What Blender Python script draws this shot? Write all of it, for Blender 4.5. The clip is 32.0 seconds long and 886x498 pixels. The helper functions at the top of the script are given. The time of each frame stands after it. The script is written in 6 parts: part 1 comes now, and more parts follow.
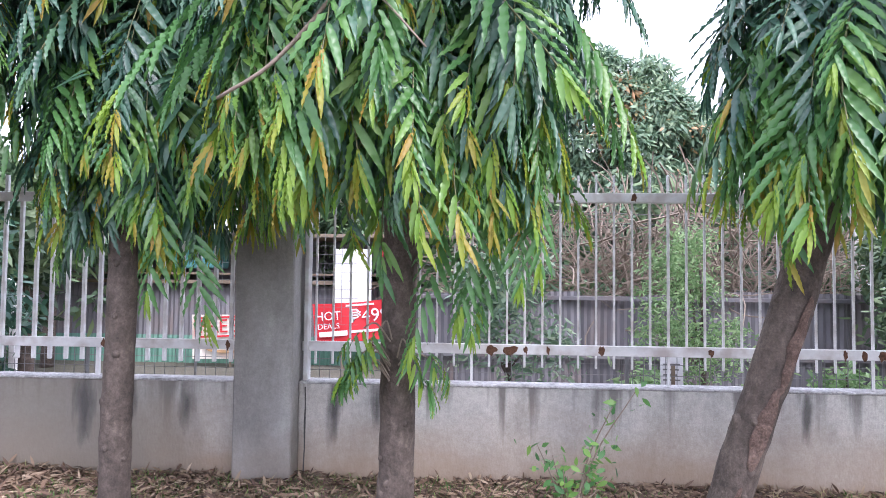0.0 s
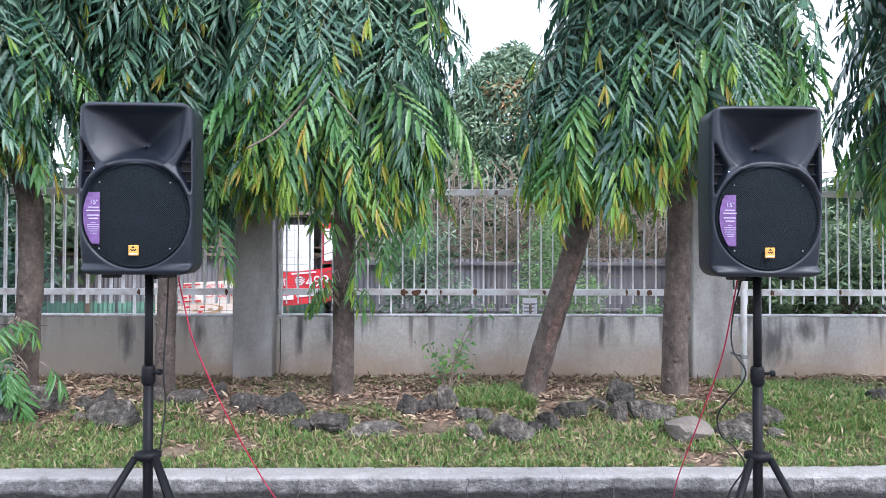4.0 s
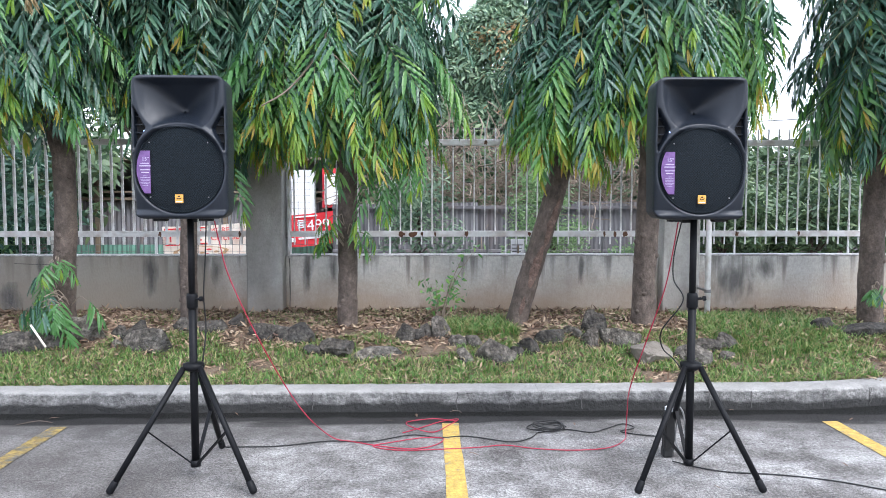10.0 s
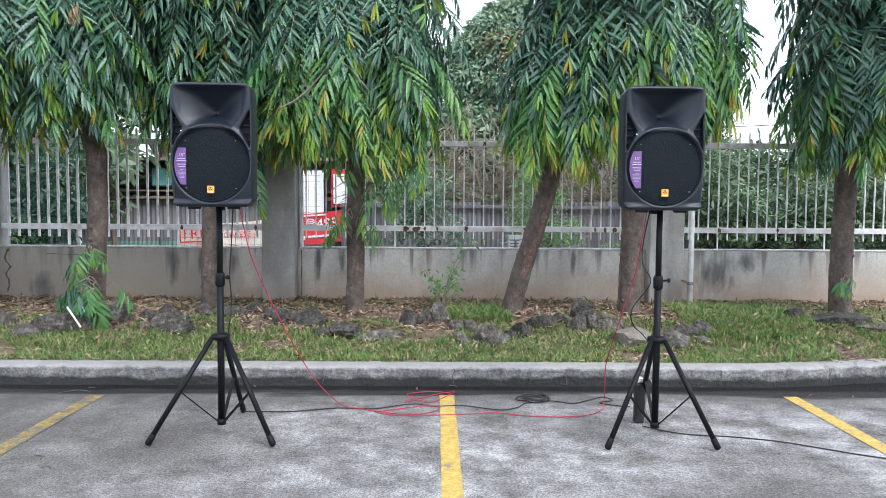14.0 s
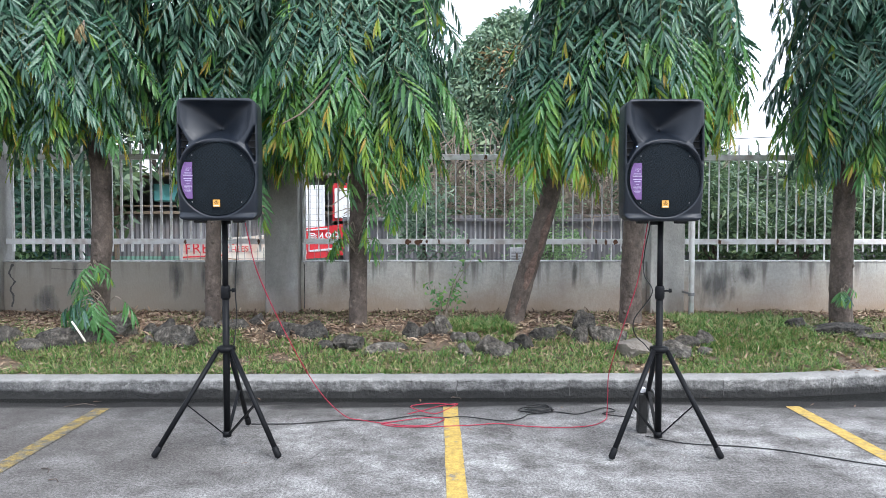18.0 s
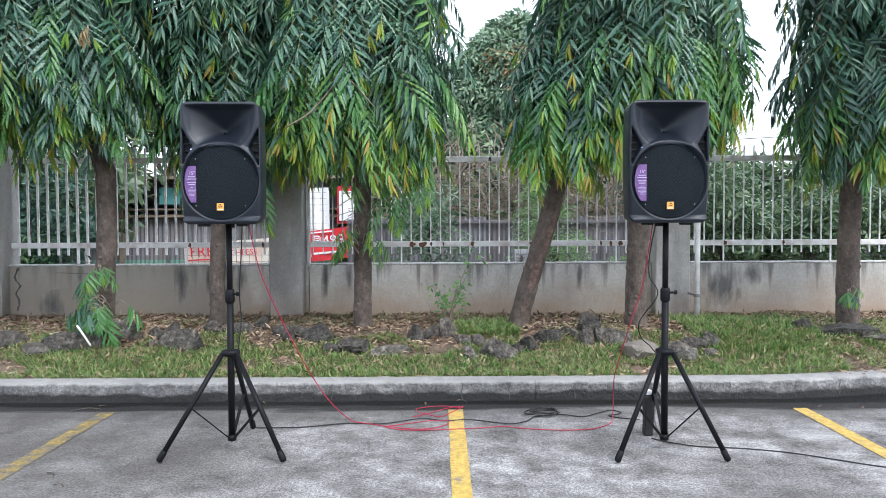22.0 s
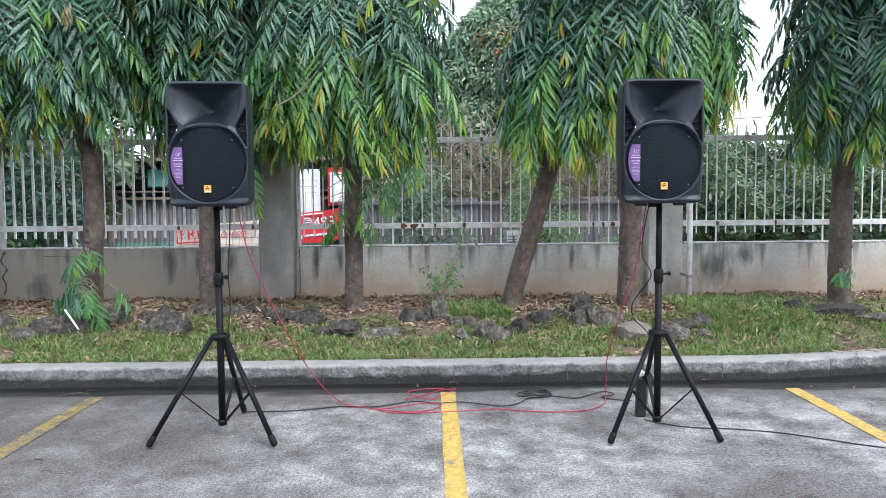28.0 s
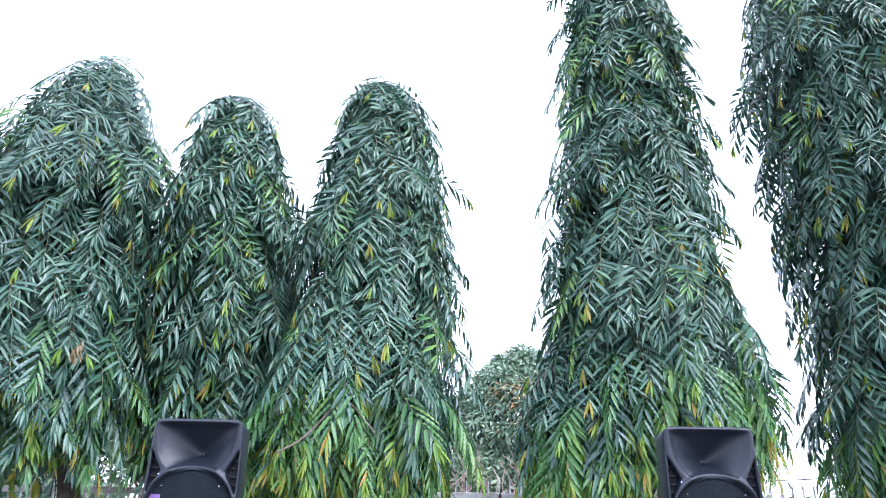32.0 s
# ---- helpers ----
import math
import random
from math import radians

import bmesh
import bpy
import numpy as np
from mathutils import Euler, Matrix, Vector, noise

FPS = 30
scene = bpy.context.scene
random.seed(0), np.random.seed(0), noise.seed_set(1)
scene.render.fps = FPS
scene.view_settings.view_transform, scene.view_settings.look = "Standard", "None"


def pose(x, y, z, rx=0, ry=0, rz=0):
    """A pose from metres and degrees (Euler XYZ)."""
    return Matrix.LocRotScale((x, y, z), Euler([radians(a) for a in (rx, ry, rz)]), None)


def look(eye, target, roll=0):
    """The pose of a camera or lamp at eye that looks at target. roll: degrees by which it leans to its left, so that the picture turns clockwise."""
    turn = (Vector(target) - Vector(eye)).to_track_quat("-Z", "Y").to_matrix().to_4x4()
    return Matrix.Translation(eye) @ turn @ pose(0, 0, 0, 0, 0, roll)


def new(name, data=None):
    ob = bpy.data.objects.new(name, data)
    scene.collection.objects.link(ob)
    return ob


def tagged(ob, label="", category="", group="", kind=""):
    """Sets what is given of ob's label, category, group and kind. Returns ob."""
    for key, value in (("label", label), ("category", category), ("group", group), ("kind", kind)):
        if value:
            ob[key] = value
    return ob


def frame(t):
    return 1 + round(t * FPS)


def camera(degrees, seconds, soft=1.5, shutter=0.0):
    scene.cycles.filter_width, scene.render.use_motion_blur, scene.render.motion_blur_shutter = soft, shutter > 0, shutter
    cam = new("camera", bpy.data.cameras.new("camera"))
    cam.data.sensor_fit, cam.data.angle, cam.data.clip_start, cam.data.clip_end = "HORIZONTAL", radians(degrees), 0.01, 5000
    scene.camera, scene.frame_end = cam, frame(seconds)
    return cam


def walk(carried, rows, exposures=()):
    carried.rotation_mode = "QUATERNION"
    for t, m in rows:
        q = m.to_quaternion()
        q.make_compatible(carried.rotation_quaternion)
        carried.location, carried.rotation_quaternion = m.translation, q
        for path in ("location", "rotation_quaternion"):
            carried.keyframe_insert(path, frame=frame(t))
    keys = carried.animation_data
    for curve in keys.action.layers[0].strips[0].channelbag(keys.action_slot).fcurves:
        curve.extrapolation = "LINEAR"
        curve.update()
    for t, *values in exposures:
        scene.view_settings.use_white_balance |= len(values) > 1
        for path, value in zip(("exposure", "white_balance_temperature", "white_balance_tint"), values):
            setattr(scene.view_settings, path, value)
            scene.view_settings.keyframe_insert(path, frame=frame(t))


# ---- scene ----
cam = camera(62.5, 32.0, soft=0.9)
PATH = [
    (0, (0.095, -0.024, 1.433), (-0.046, 1.969, 1.528), 0.64),
    (0.5, (0.101, -0.276, 1.405), (0.152, 1.721, 1.507), 0.18),
    (1, (0.094, -0.523, 1.404), (0.194, 1.473, 1.489), -0.39),
    (1.5, (0.147, -0.803, 1.370), (0.201, 1.194, 1.444), -0.19),
    (2, (0.184, -1.091, 1.371), (0.278, 0.905, 1.447), 0.02),
    (2.5, (0.207, -1.412, 1.371), (0.374, 0.579, 1.453), -0.25),
    (3, (0.270, -1.717, 1.362), (0.320, 0.281, 1.429), -0.02),
    (3.5, (0.301, -1.960, 1.360), (0.337, 0.039, 1.400), 0.17),
    (5.5, (0.315, -2.651, 1.357), (0.345, -0.651, 1.371), 0.15),
    (6, (0.325, -2.681, 1.356), (0.350, -0.681, 1.381), 0.65),
    (6.5, (0.323, -2.683, 1.358), (0.345, -0.683, 1.380), 0.87),
    (7, (0.314, -2.689, 1.364), (0.338, -0.689, 1.370), 0.69),
    (7.5, (0.313, -2.710, 1.369), (0.345, -0.710, 1.345), 0.31),
    (8, (0.320, -2.752, 1.375), (0.357, -0.753, 1.318), -0.17),
    (8.5, (0.326, -2.775, 1.372), (0.361, -0.778, 1.275), -0.15),
    (9, (0.330, -2.798, 1.367), (0.366, -0.802, 1.242), -0.03),
    (9.5, (0.325, -2.801, 1.373), (0.362, -0.806, 1.236), 0.05),
    (10, (0.329, -2.798, 1.376), (0.371, -0.802, 1.245), 0.02),
    (10.5, (0.331, -2.800, 1.365), (0.374, -0.804, 1.246), 0.20),
    (11, (0.323, -2.817, 1.344), (0.371, -0.820, 1.232), 0.28),
    (11.5, (0.294, -2.890, 1.345), (0.355, -0.893, 1.246), 0.25),
    (12, (0.294, -2.986, 1.327), (0.398, -0.992, 1.220), 0.13),
    (12.5, (0.308, -3.075, 1.329), (0.418, -1.081, 1.214), 0.10),
    (13, (0.347, -3.183, 1.322), (0.405, -1.188, 1.194), 0.28),
    (13.5, (0.374, -3.270, 1.317), (0.396, -1.274, 1.184), 0.39),
    (14, (0.380, -3.312, 1.317), (0.402, -1.316, 1.194), 0.39),
    (14.5, (0.382, -3.331, 1.312), (0.410, -1.334, 1.198), 0.20),
    (16.5, (0.366, -3.356, 1.311), (0.408, -1.359, 1.222), -0.08),
    (17, (0.364, -3.354, 1.315), (0.399, -1.356, 1.225), 0.03),
    (17.5, (0.367, -3.354, 1.308), (0.393, -1.356, 1.220), -0.07),
    (18, (0.363, -3.354, 1.308), (0.384, -1.356, 1.223), 0.04),
    (18.5, (0.366, -3.350, 1.310), (0.383, -1.352, 1.226), -0.06),
    (19, (0.366, -3.345, 1.309), (0.377, -1.347, 1.220), -0.05),
    (19.5, (0.368, -3.343, 1.311), (0.374, -1.345, 1.219), -0.15),
    (20, (0.370, -3.344, 1.314), (0.377, -1.346, 1.224), -0.25),
    (20.5, (0.372, -3.350, 1.314), (0.377, -1.352, 1.229), 0.05),
    (21, (0.366, -3.351, 1.312), (0.370, -1.352, 1.234), -0.16),
    (21.5, (0.369, -3.347, 1.314), (0.372, -1.348, 1.234), -0.26),
    (22, (0.366, -3.343, 1.312), (0.374, -1.345, 1.232), -0.26),
    (22.5, (0.361, -3.342, 1.318), (0.375, -1.343, 1.233), -0.06),
    (23, (0.358, -3.339, 1.318), (0.375, -1.341, 1.232), -0.16),
    (23.5, (0.356, -3.339, 1.317), (0.377, -1.341, 1.232), -0.16),
    (24, (0.358, -3.330, 1.339), (0.382, -1.333, 1.248), -0.26),
    (24.5, (0.357, -3.336, 1.321), (0.380, -1.338, 1.230), -0.47),
    (25, (0.355, -3.334, 1.319), (0.378, -1.336, 1.223), -0.57),
    (25.5, (0.353, -3.330, 1.322), (0.379, -1.333, 1.223), -0.57),
    (27.5, (0.365, -3.308, 1.314), (0.401, -1.312, 1.193), -0.38),
    (28, (0.368, -3.294, 1.312), (0.398, -1.299, 1.181), -0.48),
    (28.5, (0.376, -3.282, 1.300), (0.400, -1.287, 1.161), -0.68),
    (29, (0.381, -3.253, 1.288), (0.401, -1.259, 1.141), -0.47),
    (29.5, (0.369, -3.175, 1.268), (0.395, -1.181, 1.120), -0.27),
    (30, (0.367, -3.051, 1.260), (0.398, -1.051, 1.220), 0.34),
    (30.5, (0.357, -2.941, 1.241), (0.395, -0.944, 1.351), 0.75),
    (31, (0.355, -2.887, 1.249), (0.387, -0.914, 1.572), 0.45),
    (31.5, (0.346, -2.894, 1.295), (0.363, -0.964, 1.818), 0.85),
    (32, (0.351, -2.921, 1.315), (0.342, -1.088, 2.116), 0.95),
]
walk(cam, [(t, look(eye, target, roll)) for t, eye, target, roll in PATH],
     [(0.0, 1.87, 6000, 24), (1.2, 1.63, 5900, 24), (3.0, 1.64, 5880, 18), (6.0, 1.63, 5970, 15), (9.0, 1.62, 6030, 13), (12.0, 1.48, 6030, 11), (14.0, 1.42, 6060, 10), (29.0, 1.39, 6060, 10), (30.5, 1.45, 5960, 11), (31.2, 1.60, 5780, 13), (32.0, 1.89, 5580, 23)])

# ---------------------------------------------------------------- light
world = bpy.data.worlds.new("overcast_sky")
scene.world = world
world.use_nodes = True
wn, wl = world.node_tree.nodes, world.node_tree.links
sky = wn.new("ShaderNodeTexSky")
sky.sky_type = "NISHITA"
sky.sun_disc = False
sky.sun_elevation, sky.sun_rotation = radians(53), radians(135)
sky.dust_density = 4.0
sky_gain = wn.new("ShaderNodeVectorMath")
sky_gain.operation = "SCALE"
sky_gain.inputs["Scale"].default_value = 0.10
cloud = wn.new("ShaderNodeMix")
cloud.data_type = "RGBA"
cloud.inputs["Factor"].default_value = 0.72
cloud.inputs["B"].default_value = (0.96, 1.0, 1.08, 1)
wl.new(sky.outputs["Color"], sky_gain.inputs[0])
wl.new(sky_gain.outputs[0], cloud.inputs["A"])
wl.new(cloud.outputs["Result"], wn["Background"].inputs["Color"])
wn["Background"].inputs["Strength"].default_value = 1.0

sun = new("sun", bpy.data.lights.new("sun", "SUN"))
sun.data.energy, sun.data.angle, sun.data.color = 1.0, radians(25), (1.0, 0.985, 0.95)
sun.matrix_world = look((7, -7, 13), (0, 2, 0))


# ---------------------------------------------------------------- materials
def material(name, stops, rough=0.7, scale=6.0, bump=0.1, bump_scale=60.0, metal=0.0, spec=0.5, stretch=(1, 1, 1),
             stain=None, stain_scale=1.5, stain_amount=0.5, island=0.0, obj_random=0.0, translucent=0.0, rough_vary=0.1,
             grain=0.0, grain_scale=120.0, dirt_and_tone=()):
    m = bpy.data.materials.new(name)
    m.use_nodes = True
    n, l = m.node_tree.nodes, m.node_tree.links
    b = n["Principled BSDF"]
    tc, mp = n.new("ShaderNodeTexCoord"), n.new("ShaderNodeMapping")
    mp.inputs["Scale"].default_value = stretch
    l.new(tc.outputs["Object"], mp.inputs["Vector"])
    big = n.new("ShaderNodeTexNoise")
    big.inputs["Scale"].default_value, big.inputs["Detail"].default_value, big.inputs["Roughness"].default_value = scale, 10, 0.7
    l.new(mp.outputs["Vector"], big.inputs["Vector"])
    ramp = n.new("ShaderNodeValToRGB")
    while len(ramp.color_ramp.elements) < len(stops):
        ramp.color_ramp.elements.new(0.5)
    for e, (p, c) in zip(ramp.color_ramp.elements, stops):
        e.position, e.color = p, (*c, 1)
    source = big.outputs["Fac"]
    for amount, node, socket in ((island, "ShaderNodeNewGeometry", "Random Per Island"), (obj_random, "ShaderNodeObjectInfo", "Random")):
        if amount:
            r, mx = n.new(node), n.new("ShaderNodeMix")
            mx.inputs["Factor"].default_value = amount
            l.new(source, mx.inputs["A"])
            l.new(r.outputs[socket], mx.inputs["B"])
            source = mx.outputs["Result"]
    l.new(source, ramp.inputs["Fac"])
    colour = ramp.outputs["Color"]
    if stain:
        st, sr, mx = n.new("ShaderNodeTexNoise"), n.new("ShaderNodeValToRGB"), n.new("ShaderNodeMix")
        st.inputs["Scale"].default_value, st.inputs["Detail"].default_value = stain_scale, 6
        l.new(mp.outputs["Vector"], st.inputs["Vector"])
        sr.color_ramp.elements[0].position, sr.color_ramp.elements[1].position = 0.48, 0.68
        sr.color_ramp.elements[1].color = (stain_amount,) * 3 + (1,)
        l.new(st.outputs["Fac"], sr.inputs["Fac"])
        mx.data_type = "RGBA"
        mx.inputs["B"].default_value = (*stain, 1)
        l.new(sr.outputs["Color"], mx.inputs["Factor"])
        l.new(colour, mx.inputs["A"])
        colour = mx.outputs["Result"]
    for grain_k, gs_k in ((grain, grain_scale), (grain * 0.8, grain_scale * 3.3)) if grain else ():
        gn, gr, mx = n.new("ShaderNodeTexNoise"), n.new("ShaderNodeMapRange"), n.new("ShaderNodeMix")
        gn.inputs["Scale"].default_value, gn.inputs["Detail"].default_value, gn.inputs["Roughness"].default_value = gs_k, 4, 0.8
        l.new(tc.outputs["Object"], gn.inputs["Vector"])
        gr.inputs["From Min"].default_value, gr.inputs["From Max"].default_value = 0.38, 0.62
        gr.inputs["To Min"].default_value, gr.inputs["To Max"].default_value = 1 - grain_k, 1 + grain_k
        l.new(gn.outputs["Fac"], gr.inputs["Value"])
        mx.data_type, mx.blend_type = "RGBA", "MULTIPLY"
        mx.inputs["Factor"].default_value = 1
        l.new(colour, mx.inputs["A"])
        l.new(gr.outputs["Result"], mx.inputs["B"])
        colour = mx.outputs["Result"]
    # rows of (axis, from, to, raggedness, noise scale, colour, amount): ragged-edged deposits and tones between two
    # heights or depths
    for axis, lo, hi, ragged, rs, dc, amount in dirt_and_tone:
        sp, rn, ad = n.new("ShaderNodeSeparateXYZ"), n.new("ShaderNodeTexNoise"), n.new("ShaderNodeMath")
        mr, mx = n.new("ShaderNodeMapRange"), n.new("ShaderNodeMix")
        l.new(tc.outputs["Object"], sp.inputs[0])
        mpd = n.new("ShaderNodeMapping")
        mpd.inputs["Scale"].default_value = rs
        l.new(tc.outputs["Object"], mpd.inputs["Vector"])
        rn.inputs["Scale"].default_value, rn.inputs["Detail"].default_value = 1.0, 7
        l.new(mpd.outputs["Vector"], rn.inputs["Vector"])
        ad.operation = "MULTIPLY_ADD"
        l.new(rn.outputs["Fac"], ad.inputs[0])
        ad.inputs[1].default_value = ragged
        l.new(sp.outputs[axis], ad.inputs[2])
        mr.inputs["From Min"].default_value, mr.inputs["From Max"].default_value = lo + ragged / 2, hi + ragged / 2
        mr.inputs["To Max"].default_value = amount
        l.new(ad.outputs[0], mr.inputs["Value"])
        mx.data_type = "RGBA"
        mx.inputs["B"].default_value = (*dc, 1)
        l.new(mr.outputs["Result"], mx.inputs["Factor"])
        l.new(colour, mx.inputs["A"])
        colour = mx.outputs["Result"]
    l.new(colour, b.inputs["Base Color"])
    fine = n.new("ShaderNodeTexNoise")
    fine.inputs["Scale"].default_value, fine.inputs["Detail"].default_value = bump_scale, 5
    l.new(mp.outputs["Vector"], fine.inputs["Vector"])
    bp = n.new("ShaderNodeBump")
    bp.inputs["Strength"].default_value, bp.inputs["Distance"].default_value = min(1.0, bump * 4), 0.01 * max(bump, 0.05) * 4
    l.new(fine.outputs["Fac"], bp.inputs["Height"])
    l.new(bp.outputs["Normal"], b.inputs["Normal"])
    rr = n.new("ShaderNodeMapRange")
    rr.inputs["To Min"].default_value, rr.inputs["To Max"].default_value = max(0, rough - rough_vary), min(1, rough + rough_vary)
    l.new(fine.outputs["Fac"], rr.inputs["Value"])
    l.new(rr.outputs["Result"], b.inputs["Roughness"])
    b.inputs["Metallic"].default_value = metal
    b.inputs["Specular IOR Level"].default_value = spec
    if translucent:
        tr, ms = n.new("ShaderNodeBsdfTranslucent"), n.new("ShaderNodeMixShader")
        l.new(colour, tr.inputs["Color"])
        ms.inputs["Fac"].default_value = translucent
        l.new(b.outputs[0], ms.inputs[1])
        l.new(tr.outputs[0], ms.inputs[2])
        l.new(ms.outputs[0], n["Material Output"].inputs["Surface"])
    return m


M_LEAF = material("leaf_dark_green", [(0.2, (0.030, 0.088, 0.062)), (0.5, (0.055, 0.138, 0.086)), (0.8, (0.096, 0.197, 0.106))],
                  rough=0.38, spec=0.62, island=0.7, obj_random=0.15, bump=0.05, bump_scale=30, scale=8, translucent=0.20)
M_YOUNG = material("leaf_young_green", [(0.20, (0.17, 0.34, 0.04)), (0.55, (0.30, 0.38, 0.045)), (0.92, (0.42, 0.27, 0.05))],
                   rough=0.4, island=0.8, bump=0.03, scale=8, translucent=0.45)
M_FRESH = material("leaf_fresh_green", [(0.15, (0.062, 0.180, 0.062)), (0.5, (0.105, 0.26, 0.068)), (0.85, (0.20, 0.36, 0.072))],
                   rough=0.34, spec=0.6, island=0.7, bump=0.03, scale=8, translucent=0.4)
M_TWIG = material("twig_bark", [(0.3, (0.16, 0.12, 0.09)), (0.7, (0.28, 0.23, 0.18))], rough=0.8, scale=30)
M_STALK = material("leaf_stalk", [(0.3, (0.10, 0.12, 0.05)), (0.7, (0.20, 0.19, 0.10))], rough=0.7, scale=30)
M_BARK = material("mast_tree_bark", [(0.33, (0.045, 0.035, 0.029)), (0.52, (0.096, 0.075, 0.062)), (0.70, (0.165, 0.131, 0.108))],
                  rough=0.9, scale=11, grain=0.22, grain_scale=30, bump=0.35, bump_scale=35, stretch=(1, 1, 0.6), stain=(0.20, 0.155, 0.125), stain_scale=4, stain_amount=0.5)
# lot tones: darker towards negative x, near-black in bands along the kerb
M_CONCRETE = material("lot_concrete", [(0.35, (0.100, 0.093, 0.088)), (0.5, (0.235, 0.227, 0.220)), (0.65, (0.45, 0.442, 0.430))],
                      rough=0.9, spec=0.2, scale=3.2, bump=0.3, bump_scale=140, stain=(0.088, 0.080, 0.075), stain_scale=0.8, stain_amount=0.8,
                      grain=0.50, grain_scale=70,
                      dirt_and_tone=((0, 0.2, -2.6, 2.2, (0.9, 0.9, 1), (0.085, 0.076, 0.069), 0.65), (1, 1.25, 1.62, 0.55, (1.3, 2.6, 1), (0.085, 0.080, 0.075), 0.6), (1, 1.62, 1.68, 0.40, (0.9, 4.5, 1), (0.022, 0.0215, 0.021), 0.90),
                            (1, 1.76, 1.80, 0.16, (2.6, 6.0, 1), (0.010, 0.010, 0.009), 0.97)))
# kerb tones: paler along the top edge, near-black towards the foot
M_KERB = material("kerb_concrete", [(0.34, (0.085, 0.083, 0.079)), (0.52, (0.165, 0.162, 0.155)), (0.68, (0.29, 0.285, 0.272))],
                  rough=0.92, scale=9, bump=0.4, bump_scale=45, stain=(0.075, 0.075, 0.075), stain_scale=3, stain_amount=0.8, grain=0.32, grain_scale=55,
                  dirt_and_tone=((2, 0.116, 0.134, 0.050, (9, 9, 9), (0.36, 0.352, 0.335), 0.62), (2, 0.075, 0.050, 0.10, (5, 3, 9), (0.016, 0.016, 0.015), 0.94)))
M_COPING = material("worn_coping", [(0.3, (0.34, 0.335, 0.33)), (0.6, (0.52, 0.515, 0.51)), (0.8, (0.64, 0.635, 0.625))], rough=0.9, scale=9, bump=0.2, grain=0.25, grain_scale=22,
                    stain=(0.20, 0.19, 0.18), stain_scale=5, stain_amount=0.6)
M_PIER = material("pier_render", [(0.3, (0.22, 0.214, 0.198)), (0.5, (0.34, 0.332, 0.308)), (0.7, (0.47, 0.46, 0.43))],
                  rough=0.9, scale=3, bump=0.15, bump_scale=90, stain=(0.17, 0.158, 0.145), stain_scale=2.4, stain_amount=0.65, obj_random=0.2,
                  grain=0.08, grain_scale=40, dirt_and_tone=((2, 0.62, 0.30, 0.40, (2.4, 2, 4), (0.22, 0.165, 0.12), 0.7),), stretch=(1, 1, 0.5))
M_PAINT = material("white_fence_paint", [(0.3, (0.62, 0.62, 0.61)), (0.6, (0.76, 0.76, 0.75)), (0.85, (0.82, 0.82, 0.81))],
                   rough=0.5, scale=6, bump=0.08, stain=(0.24, 0.14, 0.09), stain_scale=7, stain_amount=0.5)
M_RUST = material("rust", [(0.3, (0.07, 0.035, 0.02)), (0.7, (0.17, 0.08, 0.045))], rough=0.9, scale=40, bump=0.3)
M_YELLOW = material("worn_yellow_paint", [(0.36, (0.22, 0.20, 0.165)), (0.45, (0.44, 0.30, 0.07)), (0.7, (0.57, 0.39, 0.095))],
                    rough=0.75, scale=12, bump=0.2, bump_scale=140, grain=0.2, grain_scale=30)
M_OLD_YELLOW = material("dirty_yellow_paint", [(0.42, (0.12, 0.11, 0.09)), (0.54, (0.23, 0.165, 0.05)), (0.75, (0.34, 0.24, 0.06))],
                        rough=0.8, scale=10, bump=0.2, bump_scale=140, grain=0.3, grain_scale=26)
M_SOIL = material("bed_soil", [(0.3, (0.08, 0.058, 0.042)), (0.6, (0.17, 0.125, 0.085)), (0.8, (0.26, 0.195, 0.14))], rough=0.95, scale=10, bump=0.5, bump_scale=50)
M_EARTH = material("far_ground", [(0.3, (0.06, 0.06, 0.04)), (0.7, (0.14, 0.13, 0.10))], rough=0.95, scale=0.7, bump=0.3)
M_GRASS = material("grass_blades", [(0.1, (0.062, 0.145, 0.036)), (0.42, (0.12, 0.245, 0.055)), (0.62, (0.22, 0.31, 0.09)), (0.80, (0.42, 0.35, 0.19))],
                   rough=0.6, island=0.7, scale=2.5, bump=0.02, translucent=0.3)
M_LITTER = material("dry_leaves", [(0.1, (0.070, 0.042, 0.030)), (0.45, (0.190, 0.120, 0.080)), (0.75, (0.33, 0.235, 0.155)), (0.97, (0.52, 0.42, 0.30))],
                    rough=0.8, island=0.85, scale=5, bump=0.05)
M_ROCK = material("weathered_rock", [(0.38, (0.020, 0.018, 0.016)), (0.52, (0.082, 0.072, 0.060)), (0.67, (0.26, 0.235, 0.20))],
                  rough=0.95, scale=13, bump=0.7, bump_scale=38, stain=(0.035, 0.034, 0.032), stain_scale=8, stain_amount=0.85, obj_random=0.15, grain=0.4, grain_scale=45)
M_PALE = material("pale_rock", [(0.3, (0.11, 0.095, 0.08)), (0.7, (0.22, 0.195, 0.165))], rough=0.9, scale=8, bump=0.4, bump_scale=30)
M_PLASTIC = material("black_speaker_plastic", [(0.3, (0.0058, 0.0090, 0.0150)), (0.7, (0.0090, 0.0132, 0.0210))], rough=0.42, spec=0.45, scale=30, bump=0.06, bump_scale=500)
M_GRILLE = material("black_steel_grille", [(0.3, (0.0060, 0.0110, 0.0160)), (0.7, (0.0100, 0.0170, 0.0240))], rough=0.6, spec=0.2, scale=60, bump=0.4, bump_scale=420)
